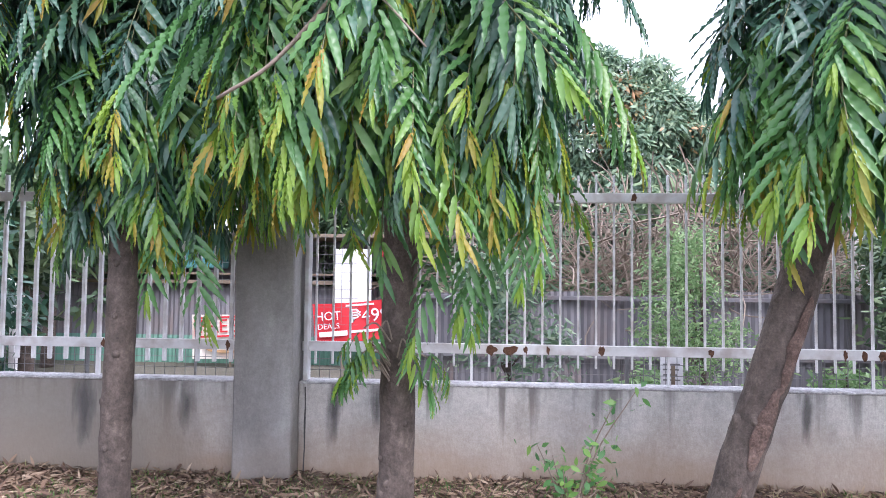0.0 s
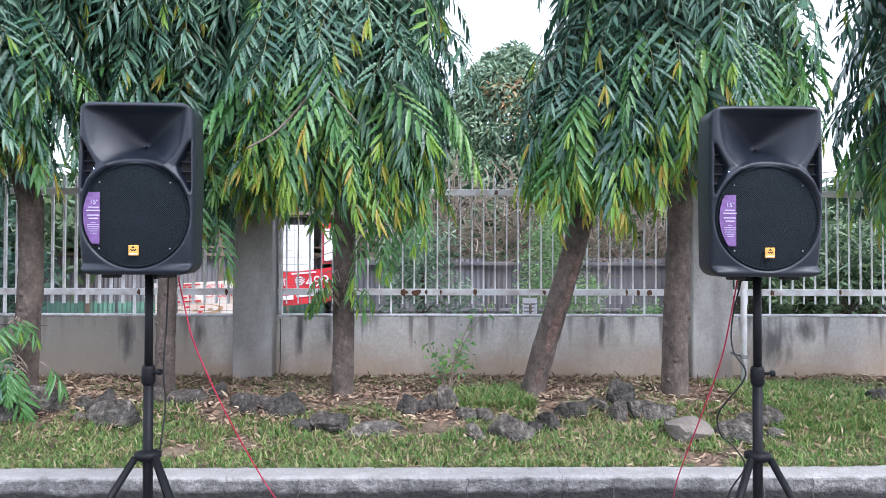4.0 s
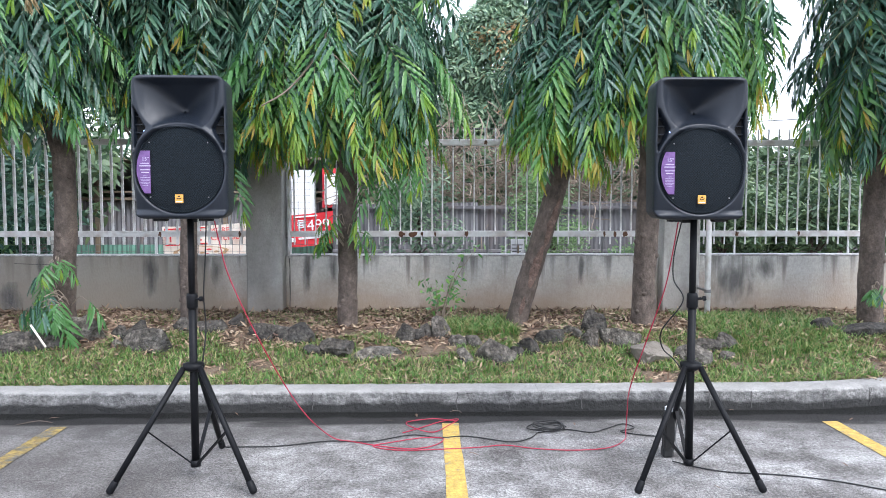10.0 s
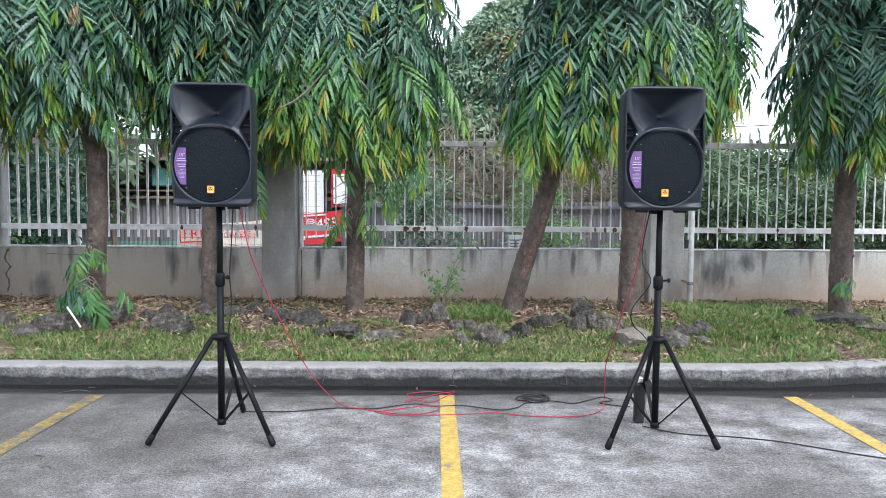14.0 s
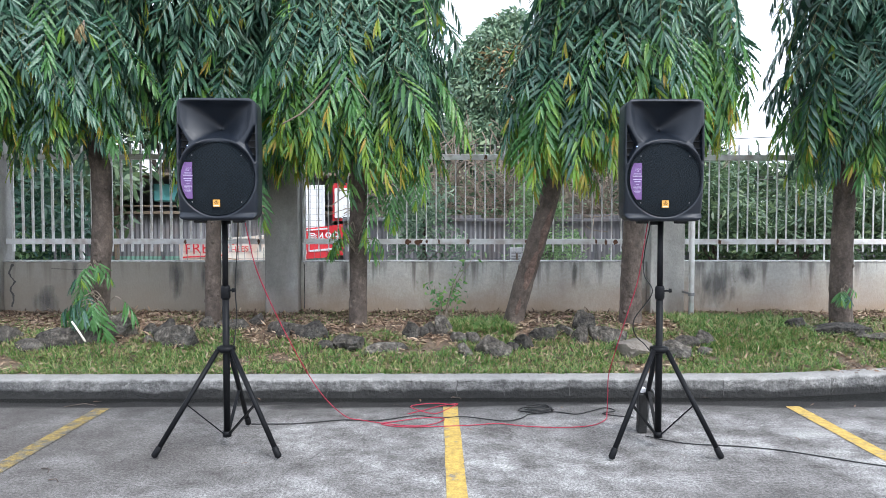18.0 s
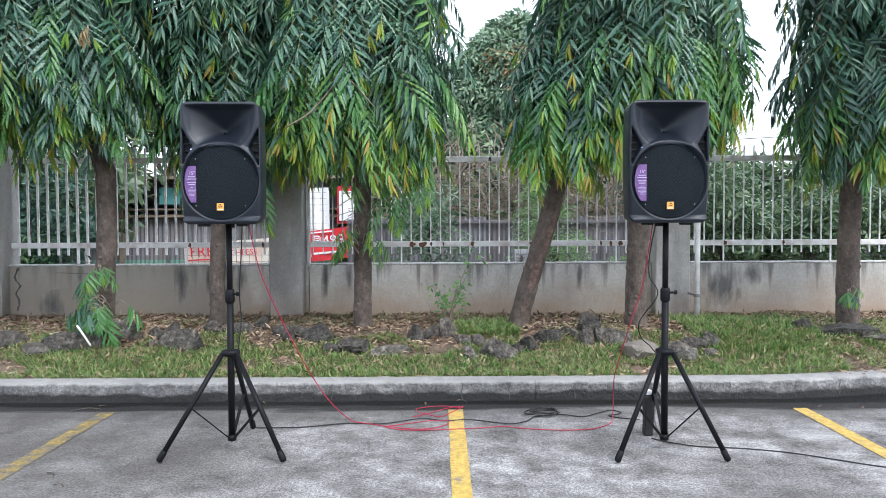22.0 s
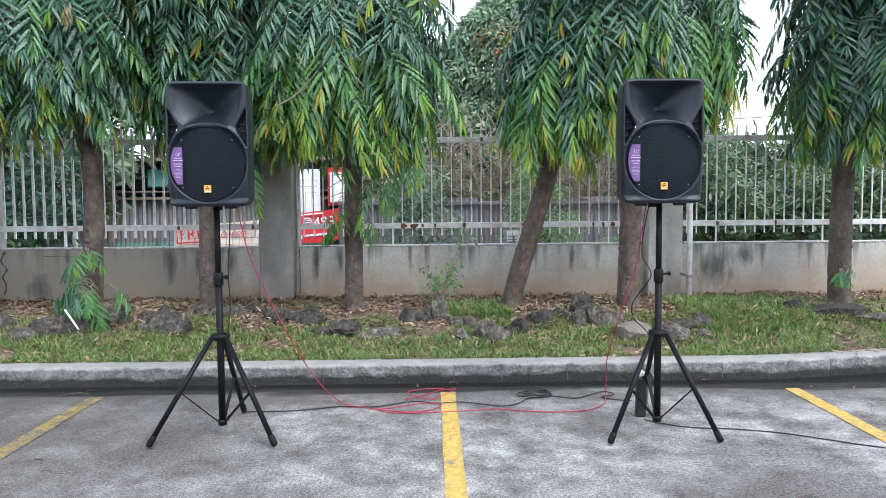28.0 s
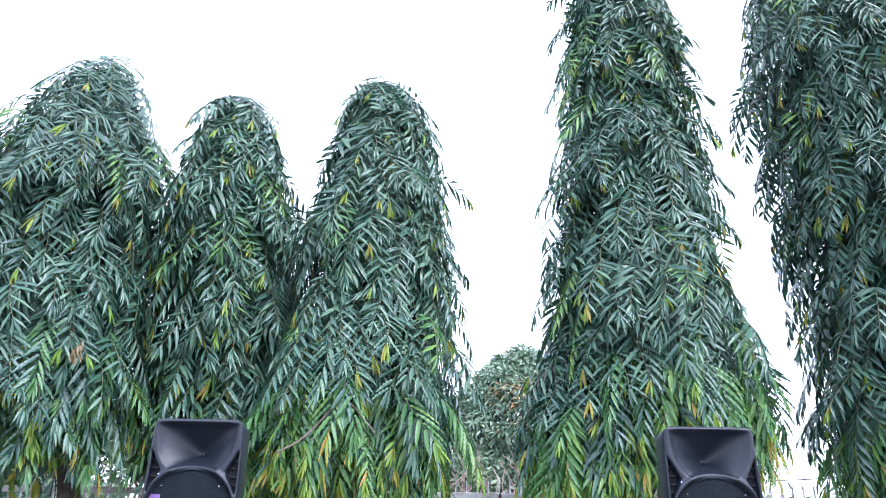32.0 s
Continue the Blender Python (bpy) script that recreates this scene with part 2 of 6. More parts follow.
# round holes punched in rows through the grille
gn, gl = M_GRILLE.node_tree.nodes, M_GRILLE.node_tree.links
gt, gm, gv, gr = gn.new("ShaderNodeTexCoord"), gn.new("ShaderNodeMapping"), gn.new("ShaderNodeTexVoronoi"), gn.new("ShaderNodeValToRGB")
gm.inputs["Scale"].default_value, gm.inputs["Rotation"].default_value = (1, 0, 1), (0, radians(45), 0)
gv.inputs["Scale"].default_value, gv.inputs["Randomness"].default_value = 190, 0.0
gr.color_ramp.elements[0].position, gr.color_ramp.elements[0].color = 0.34, (0.0018, 0.0026, 0.0036, 1)
gr.color_ramp.elements[1].position, gr.color_ramp.elements[1].color = 0.44, (0.016, 0.027, 0.038, 1)
gl.new(gt.outputs["Object"], gm.inputs["Vector"])
gl.new(gm.outputs["Vector"], gv.inputs["Vector"])
gl.new(gv.outputs["Distance"], gr.inputs["Fac"])
gl.new(gr.outputs["Color"], gn["Principled BSDF"].inputs["Base Color"])
M_STEEL = material("black_powder_coat", [(0.3, (0.005, 0.0055, 0.0065)), (0.7, (0.009, 0.0095, 0.011))], rough=0.48, spec=0.14, scale=40, bump=0.04)
M_DARK = material("dark_void", [(0.3, (0.004, 0.004, 0.004)), (0.7, (0.007, 0.007, 0.007))], rough=0.8)
M_CHROME = material("bright_screw", [(0.3, (0.2, 0.2, 0.21)), (0.7, (0.3, 0.3, 0.31))], rough=0.4, metal=1.0)
M_ORANGE = material("orange_badge", [(0.3, (0.62, 0.30, 0.05)), (0.7, (0.70, 0.37, 0.07))], rough=0.4)
M_PURPLE = material("purple_sticker", [(0.3, (0.085, 0.036, 0.14)), (0.7, (0.17, 0.085, 0.25))], rough=0.35, scale=14, bump=0.2, bump_scale=25)
M_LILAC = material("lilac_print", [(0.3, (0.36, 0.30, 0.46)), (0.7, (0.50, 0.45, 0.58))], rough=0.5, scale=60)
M_WHITE = material("white_print", [(0.3, (0.74, 0.74, 0.76)), (0.7, (0.82, 0.82, 0.82))], rough=0.6)
M_RED = material("red_cable_sheath", [(0.3, (0.30, 0.012, 0.035)), (0.7, (0.40, 0.02, 0.055))], rough=0.4)
M_CABLE = material("black_cable_sheath", [(0.3, (0.007, 0.007, 0.007)), (0.7, (0.014, 0.014, 0.014))], rough=0.5)
M_BANNER_RED = material("red_banner_vinyl", [(0.3, (0.55, 0.02, 0.03)), (0.7, (0.66, 0.04, 0.05))], rough=0.5, scale=3)
M_CREAM = material("cream_banner_vinyl", [(0.3, (0.72, 0.66, 0.58)), (0.7, (0.80, 0.75, 0.68))], rough=0.5, scale=3, stain=(0.55, 0.30, 0.20), stain_scale=3, stain_amount=0.6)
M_BLACK_VINYL = material("black_banner_vinyl", [(0.3, (0.02, 0.02, 0.02)), (0.7, (0.04, 0.04, 0.04))], rough=0.5)
M_SHEET = material("grey_corrugated_sheet", [(0.3, (0.12, 0.117, 0.128)), (0.6, (0.19, 0.186, 0.20)), (0.8, (0.27, 0.265, 0.275))],
                   rough=0.7, scale=2.5, bump=0.1, stain=(0.20, 0.13, 0.09), stain_scale=1.8, stain_amount=0.5, stretch=(1, 1, 0.4), obj_random=0.3)
M_GREEN_SHEET = material("green_painted_sheet", [(0.3, (0.10, 0.24, 0.18)), (0.7, (0.17, 0.34, 0.26))], rough=0.7, scale=2)
M_TEAL = material("teal_paint", [(0.3, (0.10, 0.36, 0.36)), (0.7, (0.16, 0.45, 0.44))], rough=0.6, scale=3)
M_TIMBER = material("weathered_timber", [(0.3, (0.13, 0.10, 0.07)), (0.7, (0.27, 0.21, 0.15))], rough=0.85, scale=6, stretch=(0.2, 1, 1))
M_WIRE = material("galvanised_wire", [(0.3, (0.16, 0.16, 0.16)), (0.7, (0.26, 0.26, 0.26))], rough=0.6, metal=0.4)
M_FAR = material("far_foliage", [(0.15, (0.045, 0.088, 0.048)), (0.5, (0.098, 0.165, 0.084)), (0.85, (0.185, 0.26, 0.12))],
                 rough=0.5, island=0.7, scale=1.2, bump=0.02, translucent=0.2)
# leaf colour paled and blued: the haze over the far mango trees is painted in
M_MANGO = material("hazed_foliage", [(0.15, (0.10, 0.175, 0.115)), (0.5, (0.19, 0.295, 0.19)), (0.85, (0.33, 0.43, 0.27))],
                   rough=0.45, island=0.7, scale=1.2, bump=0.02, translucent=0.3)
M_FLUSH = material("russet_new_leaves", [(0.2, (0.26, 0.22, 0.10)), (0.7, (0.46, 0.27, 0.14))], rough=0.5, island=0.7, scale=2, translucent=0.25)
M_FERN = material("light_shrub_leaves", [(0.15, (0.11, 0.21, 0.085)), (0.5, (0.22, 0.36, 0.15)), (0.85, (0.36, 0.50, 0.24))],
                  rough=0.5, island=0.7, scale=2, translucent=0.35)


# ---------------------------------------------------------------- mesh helpers
class Geo:
    """Collects vertices and faces for one mesh."""

    def __init__(self):
        self.v, self.f = [], []

    def add(self, verts, faces):
        k = len(self.v)
        self.v += [tuple(p) for p in verts]
        self.f += [tuple(k + i for i in f) for f in faces]
        return self

    def box(self, x0, x1, y0, y1, z0, z1, c=0.004, m=None):
        """A box with chamfered edges."""
        c = min(c, (x1 - x0) * 0.45, (y1 - y0) * 0.45, (z1 - z0) * 0.45)
        verts, idx = [], {}
        for sx in (0, 1):
            for sy in (0, 1):
                for sz in (0, 1):
                    p = ((x0, x1)[sx], (y0, y1)[sy], (z0, z1)[sz])
                    q = ((x0 + c, x1 - c)[sx], (y0 + c, y1 - c)[sy], (z0 + c, z1 - c)[sz])
                    for a in range(3):
                        idx[sx, sy, sz, a] = len(verts)
                        verts.append(tuple(p[i] if i == a else q[i] for i in range(3)))
        faces = []
        for a in range(3):
            b, d = (a + 1) % 3, (a + 2) % 3
            for s in (0, 1):
                ring = []
                for sb, sd in ((0, 0), (1, 0), (1, 1), (0, 1)):
                    k = [0, 0, 0]
                    k[a], k[b], k[d] = s, sb, sd
                    ring.append(idx[(*k, a)])
                faces.append(ring if s else ring[::-1])
            for sb in (0, 1):
                for sd in (0, 1):
                    k0, k1 = [0, 0, 0], [0, 0, 0]
                    k0[b], k0[d], k1[b], k1[d], k1[a] = sb, sd, sb, sd, 1
                    ring = [idx[(*k0, b)], idx[(*k1, b)], idx[(*k1, d)], idx[(*k0, d)]]
                    faces.append(ring if sb == sd else ring[::-1])
        for sx in (0, 1):
            for sy in (0, 1):
                for sz in (0, 1):
                    ring = [idx[sx, sy, sz, a] for a in range(3)]
                    faces.append(ring if (sx + sy + sz) % 2 else ring[::-1])
        if m is not None:
            verts = [m @ Vector(p) for p in verts]
        return self.add(verts, faces)

    def tube(self, pts, radii, n=10, caps=True):
        """A round tube along points, with one radius or one for each point."""
        pts = [Vector(p) for p in pts]
        if not hasattr(radii, "__len__"):
            radii = [radii] * len(pts)
        rings, up = [], None
        for i, p in enumerate(pts):
            d = (pts[min(i + 1, len(pts) - 1)] - pts[max(i - 1, 0)]).normalized()
            if up is None:
                up = d.orthogonal().normalized()
            up = (up - d * up.dot(d)).normalized()
            side = d.cross(up)
            rings.append([p + (up * math.cos(a) + side * math.sin(a)) * radii[i] for a in (2 * math.pi * k / n for k in range(n))])
        verts = [q for r in rings for q in r]
        faces = [(i * n + k, i * n + (k + 1) % n, (i + 1) * n + (k + 1) % n, (i + 1) * n + k) for i in range(len(pts) - 1) for k in range(n)]
        if caps:
            faces += [tuple(range(n))[::-1], tuple((len(pts) - 1) * n + k for k in range(n))]
        return self.add(verts, faces)

    def mesh(self, name, mat, smooth=False):
        me = bpy.data.meshes.new(name)
        me.from_pydata(self.v, [], self.f)
        me.materials.append(mat)
        if smooth:
            me.polygons.foreach_set("use_smooth", [True] * len(me.polygons))
        me.update()
        return me


def part(name, geo, mat, parent=None, label="", smooth=False):
    """One mesh object under a thing or a part."""
    ob = new(name, geo.mesh(name, mat, smooth) if isinstance(geo, Geo) else geo)
    ob.parent = parent
    if label:
        ob["label"] = label
    return ob


def thing(name, label, category, at=(0, 0, 0), group="", kind=""):
    ob = new(name)
    ob.location = at
    ob.empty_display_size = 0.1
    return tagged(ob, label, category, group, kind)


def smooth_path(pts, steps=6):
    """Catmull-Rom through the points."""
    p = [Vector(a) for a in pts]
    p = [p[0] * 2 - p[1], *p, p[-1] * 2 - p[-2]]
    out = []
    for i in range(1, len(p) - 2):
        for k in range(steps):
            t = k / steps
            a, b, c, d = p[i - 1:i + 3]
            out.append(0.5 * ((2 * b) + (c - a) * t + (2 * a - 5 * b + 4 * c - d) * t * t + (3 * b - a - 3 * c + d) * t ** 3))
    return [*out, p[-2]]


def fast_mesh(name, verts, faces, mat, smooth=True):
    """A mesh from arrays: verts (n, 3), faces a list of (m, k) index arrays."""
    me = bpy.data.meshes.new(name)
    me.vertices.add(len(verts))
    me.vertices.foreach_set("co", np.ascontiguousarray(verts, dtype=np.float32).ravel())
    loops = np.concatenate([f.ravel() for f in faces]).astype(np.int32)
    sizes = np.concatenate([np.full(len(f), f.shape[1], dtype=np.int32) for f in faces])
    me.loops.add(len(loops))
    me.loops.foreach_set("vertex_index", loops)
    me.polygons.add(len(sizes))
    me.polygons.foreach_set("loop_start", np.concatenate([[0], np.cumsum(sizes)[:-1]]).astype(np.int32))
    me.polygons.foreach_set("use_smooth", np.full(len(sizes), smooth))
    me.materials.append(mat)
    me.update(calc_edges=True)
    return me


def swarm(verts, faces, mats):
    """Copies of a template, one for each 4 x 4 matrix, as arrays."""
    n, k = len(mats), len(verts)
    h = np.concatenate([verts, np.ones((k, 1))], axis=1)
    out = np.einsum("nij,kj->nki", mats[:, :3, :], h).reshape(-1, 3)
    shift = (np.arange(n) * k)[:, None, None]
    return out, [(f[None] + shift).reshape(-1, f.shape[1]) for f in faces]


def joined(chunks):
    """Joins (verts, faces) pairs into one pair."""
    vs, fs, k = [], {}, 0
    for v, faces in chunks:
        vs.append(v)
        for f in faces:
            fs.setdefault(f.shape[1], []).append(f + k)
        k += len(v)
    return np.concatenate(vs), [np.concatenate(f) for f in fs.values()]


def bases(origin, x_axis, y_axis, z_axis, size):
    """Matrices from arrays of places, axes and sizes."""
    m = np.zeros((len(origin), 4, 4))
    m[:, :3, 0], m[:, :3, 1], m[:, :3, 2] = x_axis * size[:, None], y_axis * size[:, None], z_axis * size[:, None]
    m[:, :3, 3], m[:, 3, 3] = origin, 1
    return m


def unit(a):
    return a / np.maximum(np.linalg.norm(a, axis=-1, keepdims=True), 1e-9)


# ---------------------------------------------------------------- ground, lot, kerb
KERB_Y, WALL_Y, WALL_TOP, BED_TOP = 1.90, 4.10, 0.87, 0.345


def bed_height(x, y):
    """The planted strip rises from the kerb towards the wall."""
    t = min(1.0, max(0.0, (y - 2.1) / 1.15))
    z = 0.125 + (BED_TOP - 0.135) * t * t * (3 - 2 * t)
    return z + 0.025 * noise.noise((x * 1.7, y * 1.7, 3.1)) * min(1, (y - 2.05) * 3) + 0.010 * noise.noise((x * 7, y * 7, 1.3))


tagged(part("ground", Geo().add([(-150, -150, -0.06), (150, -150, -0.06), (150, 300, -0.06), (-150, 300, -0.06)], [(0, 1, 2, 3)]), M_EARTH),
       "bare dark earth reaching to the horizon", "ground", kind="structure")
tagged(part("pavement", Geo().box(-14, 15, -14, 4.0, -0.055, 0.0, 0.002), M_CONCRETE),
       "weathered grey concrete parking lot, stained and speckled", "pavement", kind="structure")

def kerb_y(x):
    """The kerb runs along the wall and bends away at one end."""
    return KERB_Y + 0.16 * max(0.0, x - 2.75) ** 1.4


def kerbstone(x0, x1):
    """A cast kerb with a worn, chipped front edge."""
    g, m = Geo(), int((x1 - x0) / 0.03)
    rows = ((0, -0.05), (0, 0.012), (0, 0.045), (0, 0.085), (0, 0.118), (0.003, 0.130), (0.010, 0.138), (0.022, 0.142), (0.075, 0.142), (0.13, 0.141), (0.19, 0.139), (0.19, -0.05))
    for i in range(m + 1):
        x = x0 + (x1 - x0) * i / m
        chip = max(0.0, noise.noise((x * 5, 1.7, 0)) + 0.5 * noise.noise((x * 17, 4.1, 0)) - 0.22)
        for k, (y, z) in enumerate(rows):
            e = 1.0 if 4 <= k <= 7 else 0.0
            w = 0.0035 * noise.noise((x * 11, k * 0.9, 2.0)) + 0.002 * noise.noise((x * 37, k * 1.9, 6.0))
            g.v.append((x, kerb_y(x) + y + w + 0.022 * chip * e, z + w * (k > 4) - 0.024 * chip * e))
    n = len(rows)
    g.f = [(i * n + k, (i + 1) * n + k, (i + 1) * n + k + 1, i * n + k + 1) for i in range(m) for k in range(n - 1)]
    g.f += [tuple(range(n)), tuple(m * n + k for k in range(n))[::-1]]
    return g


kerb = thing("kerb", "worn grey concrete kerb along the planted strip", "kerb", kind="structure")
rng = random.Random(4)
x = -9.0
while x < 10.0:
    w = rng.uniform(1.8, 2.9)
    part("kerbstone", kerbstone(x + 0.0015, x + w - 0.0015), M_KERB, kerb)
    x += w

nx, ny = 240, 34
g = Geo()
for j in range(ny + 1):
    for i in range(nx + 1):
        x = -10 + 20 * i / nx
        y = min(kerb_y(x), 3.6) + 0.185
        y += (WALL_Y + 0.02 - y) * j / ny
        g.v.append((x, y, bed_height(x, y)))
g.f = [(j * (nx + 1) + i, j * (nx + 1) + i + 1, (j + 1) * (nx + 1) + i + 1, (j + 1) * (nx + 1) + i) for j in range(ny) for i in range(nx)]
tagged(part("planting_bed", g, M_SOIL, smooth=True), "raised strip of brown soil between kerb and wall", "soil", kind="structure")


def painted_line(pts, w=0.10):
    """A strip of road paint between two points on the lot, with a ragged edge."""
    a, b = Vector((*pts[0], 0.0)), Vector((*pts[1], 0.0))
    d = (b - a).normalized()
    s = Vector((-d.y, d.x, 0)) * w / 2
    n = 40
    g = Geo()
    for i in range(n + 1):
        p = a.lerp(b, i / n)
        k = [1 + 0.10 * noise.noise((p.x * 9 + q, p.y * 9, 0.5)) for q in (0, 40)]
        g.v += [tuple(p - s * k[0] + Vector((0, 0, 0.004))), tuple(p + s * k[1] + Vector((0, 0, 0.004)))]
        if i:
            g.f.append((2 * i - 2, 2 * i, 2 * i + 1, 2 * i - 1))
    return g


for a, b in (((0.468, 1.645), (0.455, -7.0)), ((2.840, 1.635), (2.80, -7.0)), ((-1.915, 1.615), (-1.89, -7.0)), ((5.30, 1.75), (5.25, -7.0)), ((-4.35, 1.68), (-4.3, -7.0))):
    tagged(part("parking_line", painted_line((a, b)), M_OLD_YELLOW if a[0] < 0 else M_YELLOW), "worn yellow painted parking bay line on concrete", "road marking",
           group="parking bay lines", kind="structure")

# ---------------------------------------------------------------- wall, piers, fence
WALLS, FENCES = {}, {}
PIERS = [(-8.15, -7.80), (-4.40, -4.03), (-1.345, -1.012), (2.53, 2.875), (6.45, 6.82)]
M_WALL = material("wall_render", [(0.32, (0.33, 0.322, 0.295)), (0.5, (0.50, 0.49, 0.45)), (0.68, (0.66, 0.65, 0.60))],
                  rough=0.9, scale=2.6, bump=0.15, bump_scale=80, stain=(0.20, 0.192, 0.185), stain_scale=2.6, stain_amount=0.55, stretch=(1, 1, 0.4), grain=0.12, grain_scale=45,
                  dirt_and_tone=((2, 0.80, 1.05, 1.9, (11, 1, 0.30), (0.12, 0.113, 0.105), 0.8), (2, 0.80, 0.36, 0.55, (1.6, 1, 4), (0.31, 0.21, 0.13), 0.75),
                        (0, -1.2, -2.2, 1.6, (3.5, 1, 1.2), (0.21, 0.185, 0.15), 0.75)))
for k in range(len(PIERS) - 1):
    x0, x1 = PIERS[k][1], PIERS[k + 1][0]
    w = WALLS[k] = thing("wall_%d" % (k + 1), "low grey rendered concrete boundary wall with drip stains", "wall", kind="structure")
    part("wall_body", Geo().box(x0 + 0.001, x1 - 0.001, WALL_Y, WALL_Y + 0.16, -0.05, WALL_TOP - 0.014, 0.004), M_WALL, w)
    part("coping", Geo().box(x0 + 0.001, x1 - 0.001, WALL_Y - 0.008, WALL_Y + 0.17, WALL_TOP - 0.013, WALL_TOP, 0.005), M_COPING, w)
for k, (x0, x1) in enumerate(PIERS):
    tagged(part("wall_pier", Geo().box(x0, x1, WALL_Y - 0.14, WALL_Y + 0.22, -0.05, 2.28, 0.008), M_PIER),
           "plain grey rendered concrete fence pier", "pier", group="fence piers", kind="structure")

for k in range(len(PIERS) - 1):
    x0, x1 = PIERS[k][1], PIERS[k + 1][0]
    f = FENCES[k] = thing("steel_fence", "white painted steel bar fence with rust spots, standing on the wall", "fence", group="fence panels")
    yc = WALL_Y + 0.07
    for z in (1.065, 1.93):
        part("rail", Geo().box(x0 + 0.002, x1 - 0.002, yc - 0.02, yc + 0.02, z - 0.028, z + 0.028, 0.003), M_PAINT, f)
    # the bars of the two panels in front of the stall are stouter
    if k in (0, 2):
        w = 0.0105 if k == 0 else 0.0062
        bar_mesh = Geo().box(-w, w, -w - 0.001, w + 0.001, 0.96, 2.065, 0.002).mesh("bar", M_PAINT)
        long_bar_mesh = Geo().box(-w - 0.001, w + 0.001, -w - 0.002, w + 0.002, WALL_TOP - 0.01, 2.065, 0.003).mesh("bar", M_PAINT)
    first = math.ceil((x0 + 0.03 - 0.573) / 0.101)
    for i in range(first, first + int((x1 - x0) / 0.101)):
        b = new("bar", long_bar_mesh if i % 11 == 5 else bar_mesh)
        b.location = (0.573 + 0.101 * i, yc + 0.028, 0)
        if b.location.x > x1 - 0.03:
            bpy.data.objects.remove(b)
            continue
        b.parent = f


# ---------------------------------------------------------------- foliage templates
def wavy_leaf(n, half, wave, fold=0.030, sag=0.16):
    """A long lance-shaped leaf, folded along the midrib, with a crisped margin; length 1 along x. n is odd."""
    v, t = [(0, 0, 0)], []
    for i in range(n):
        s = 0.06 + 0.86 * i / (n - 1)
        w = half * max(0.04, math.sin(math.pi * (0.05 + 0.95 * s) ** 0.78)) ** 0.85
        up = wave * (1 if i % 2 else -1)
        k = 1.0 if i % 2 else 0.86
        z = -sag * s * s
        v += [(s, -w * k, z + fold + up), (s, 0, z), (s, w * k, z + fold - up * 0.7)]
    v.append((1.0, 0, -sag))
    for i in range(n - 1):
        a, b = 1 + 3 * i, 4 + 3 * i
        t += [(a, b, a + 1), (b, b + 1, a + 1), (a + 1, b + 1, a + 2), (b + 1, b + 2, a + 2)]
    e = 3 * n - 2
    t += [(0, 1, 2), (0, 2, 3), (e, e + 3, e + 1), (e + 1, e + 3, e + 2)]
    return np.array(v, float), [np.array(t)]


def leaf_low():
    v = np.array([(0, 0, 0), (0.3, -0.088, 0), (0.3, 0.088, 0.01), (0.65, -0.076, -0.08), (0.65, 0.076, -0.07), (1, 0, -0.20)], float)
    return v, [np.array([(1, 3, 4, 2)]), np.array([(0, 1, 2), (3, 5, 4)])]


def shoot(seed, length, reach, count, leaf_len, spread=50, tips=5):
    """A drooping shoot: x outwards, z up. Returns poses of its two-ranked leaves, of the tip bunch, and its axis points."""
    q = np.random.RandomState(seed)

    def axis(s):
        return np.stack([reach * np.sin(np.minimum(s * 1.5, 1.6)), 0.025 * np.sin(s * 3.5 + seed), 0.06 * np.sin(s * 5) * (reach > 0.15) - length * s ** 1.35], axis=1)

    def poses(s, a, side, size, lean):
        m = len(s)
        d = unit(np.stack([lean + q.uniform(-0.10, 0.12, m), side * np.sin(a), -np.cos(a)], axis=1))
        up = np.stack([np.ones(m), side * 0.30 + q.uniform(-0.35, 0.35, m), 0.55 + q.uniform(-0.2, 0.4, m)], axis=1)
        z = unit(up - d * np.sum(up * d, axis=1, keepdims=True))
        return bases(axis(s), d, np.cross(z, d), z, size)

    s = np.linspace(0.12, 0.90, count) + q.uniform(-0.012, 0.012, count)
    side = np.where(np.arange(count) % 2 == 0, 1.0, -1.0)
    a = np.radians(spread * (1.10 - 0.62 * s) + q.uniform(-6, 6, count))
    size = leaf_len * (0.70 + 0.40 * np.sin(np.pi * s ** 0.8)) * q.uniform(0.90, 1.10, count)
    body = poses(s, a, side, size, 0.30 * reach / 0.2 * (1 - s) + 0.05)
    st = np.linspace(0.90, 1.0, tips)
    sidet = np.where(np.arange(tips) % 2 == 0, 1.0, -1.0)
    tip = poses(st, np.radians(q.uniform(4, 20, tips)), sidet, leaf_len * q.uniform(0.52, 0.78, tips), 0.08)
    c = axis(np.linspace(0, 1, 7))
    w = 0.0030
    ring = np.array([(w, 0, 0), (-w * 0.5, w * 0.87, 0), (-w * 0.5, -w * 0.87, 0)])
    sv = (c[:, None, :] + ring[None]).reshape(-1, 3)
    sf = np.array([(3 * i + k, 3 * i + (k + 1) % 3, 3 * i + 3 + (k + 1) % 3, 3 * i + 3 + k) for i in range(6) for k in range(3)])
    return body, tip, (sv, [sf])


HIGH, MID, LOW = wavy_leaf(11, 0.079, 0.022), wavy_leaf(3, 0.080, 0.014), leaf_low()
HANGING = [shoot(10 + k, 0.46 + 0.07 * (k % 4), 0.07 + 0.02 * (k % 3), 12 + k % 4, 0.190, 44) for k in range(7)]
TUFTS = [shoot(70 + k, 0.10 + 0.03 * (k % 3), 0.09 + 0.03 * (k % 2), 6 + k % 3, 0.165, 46, 3) for k in range(4)]
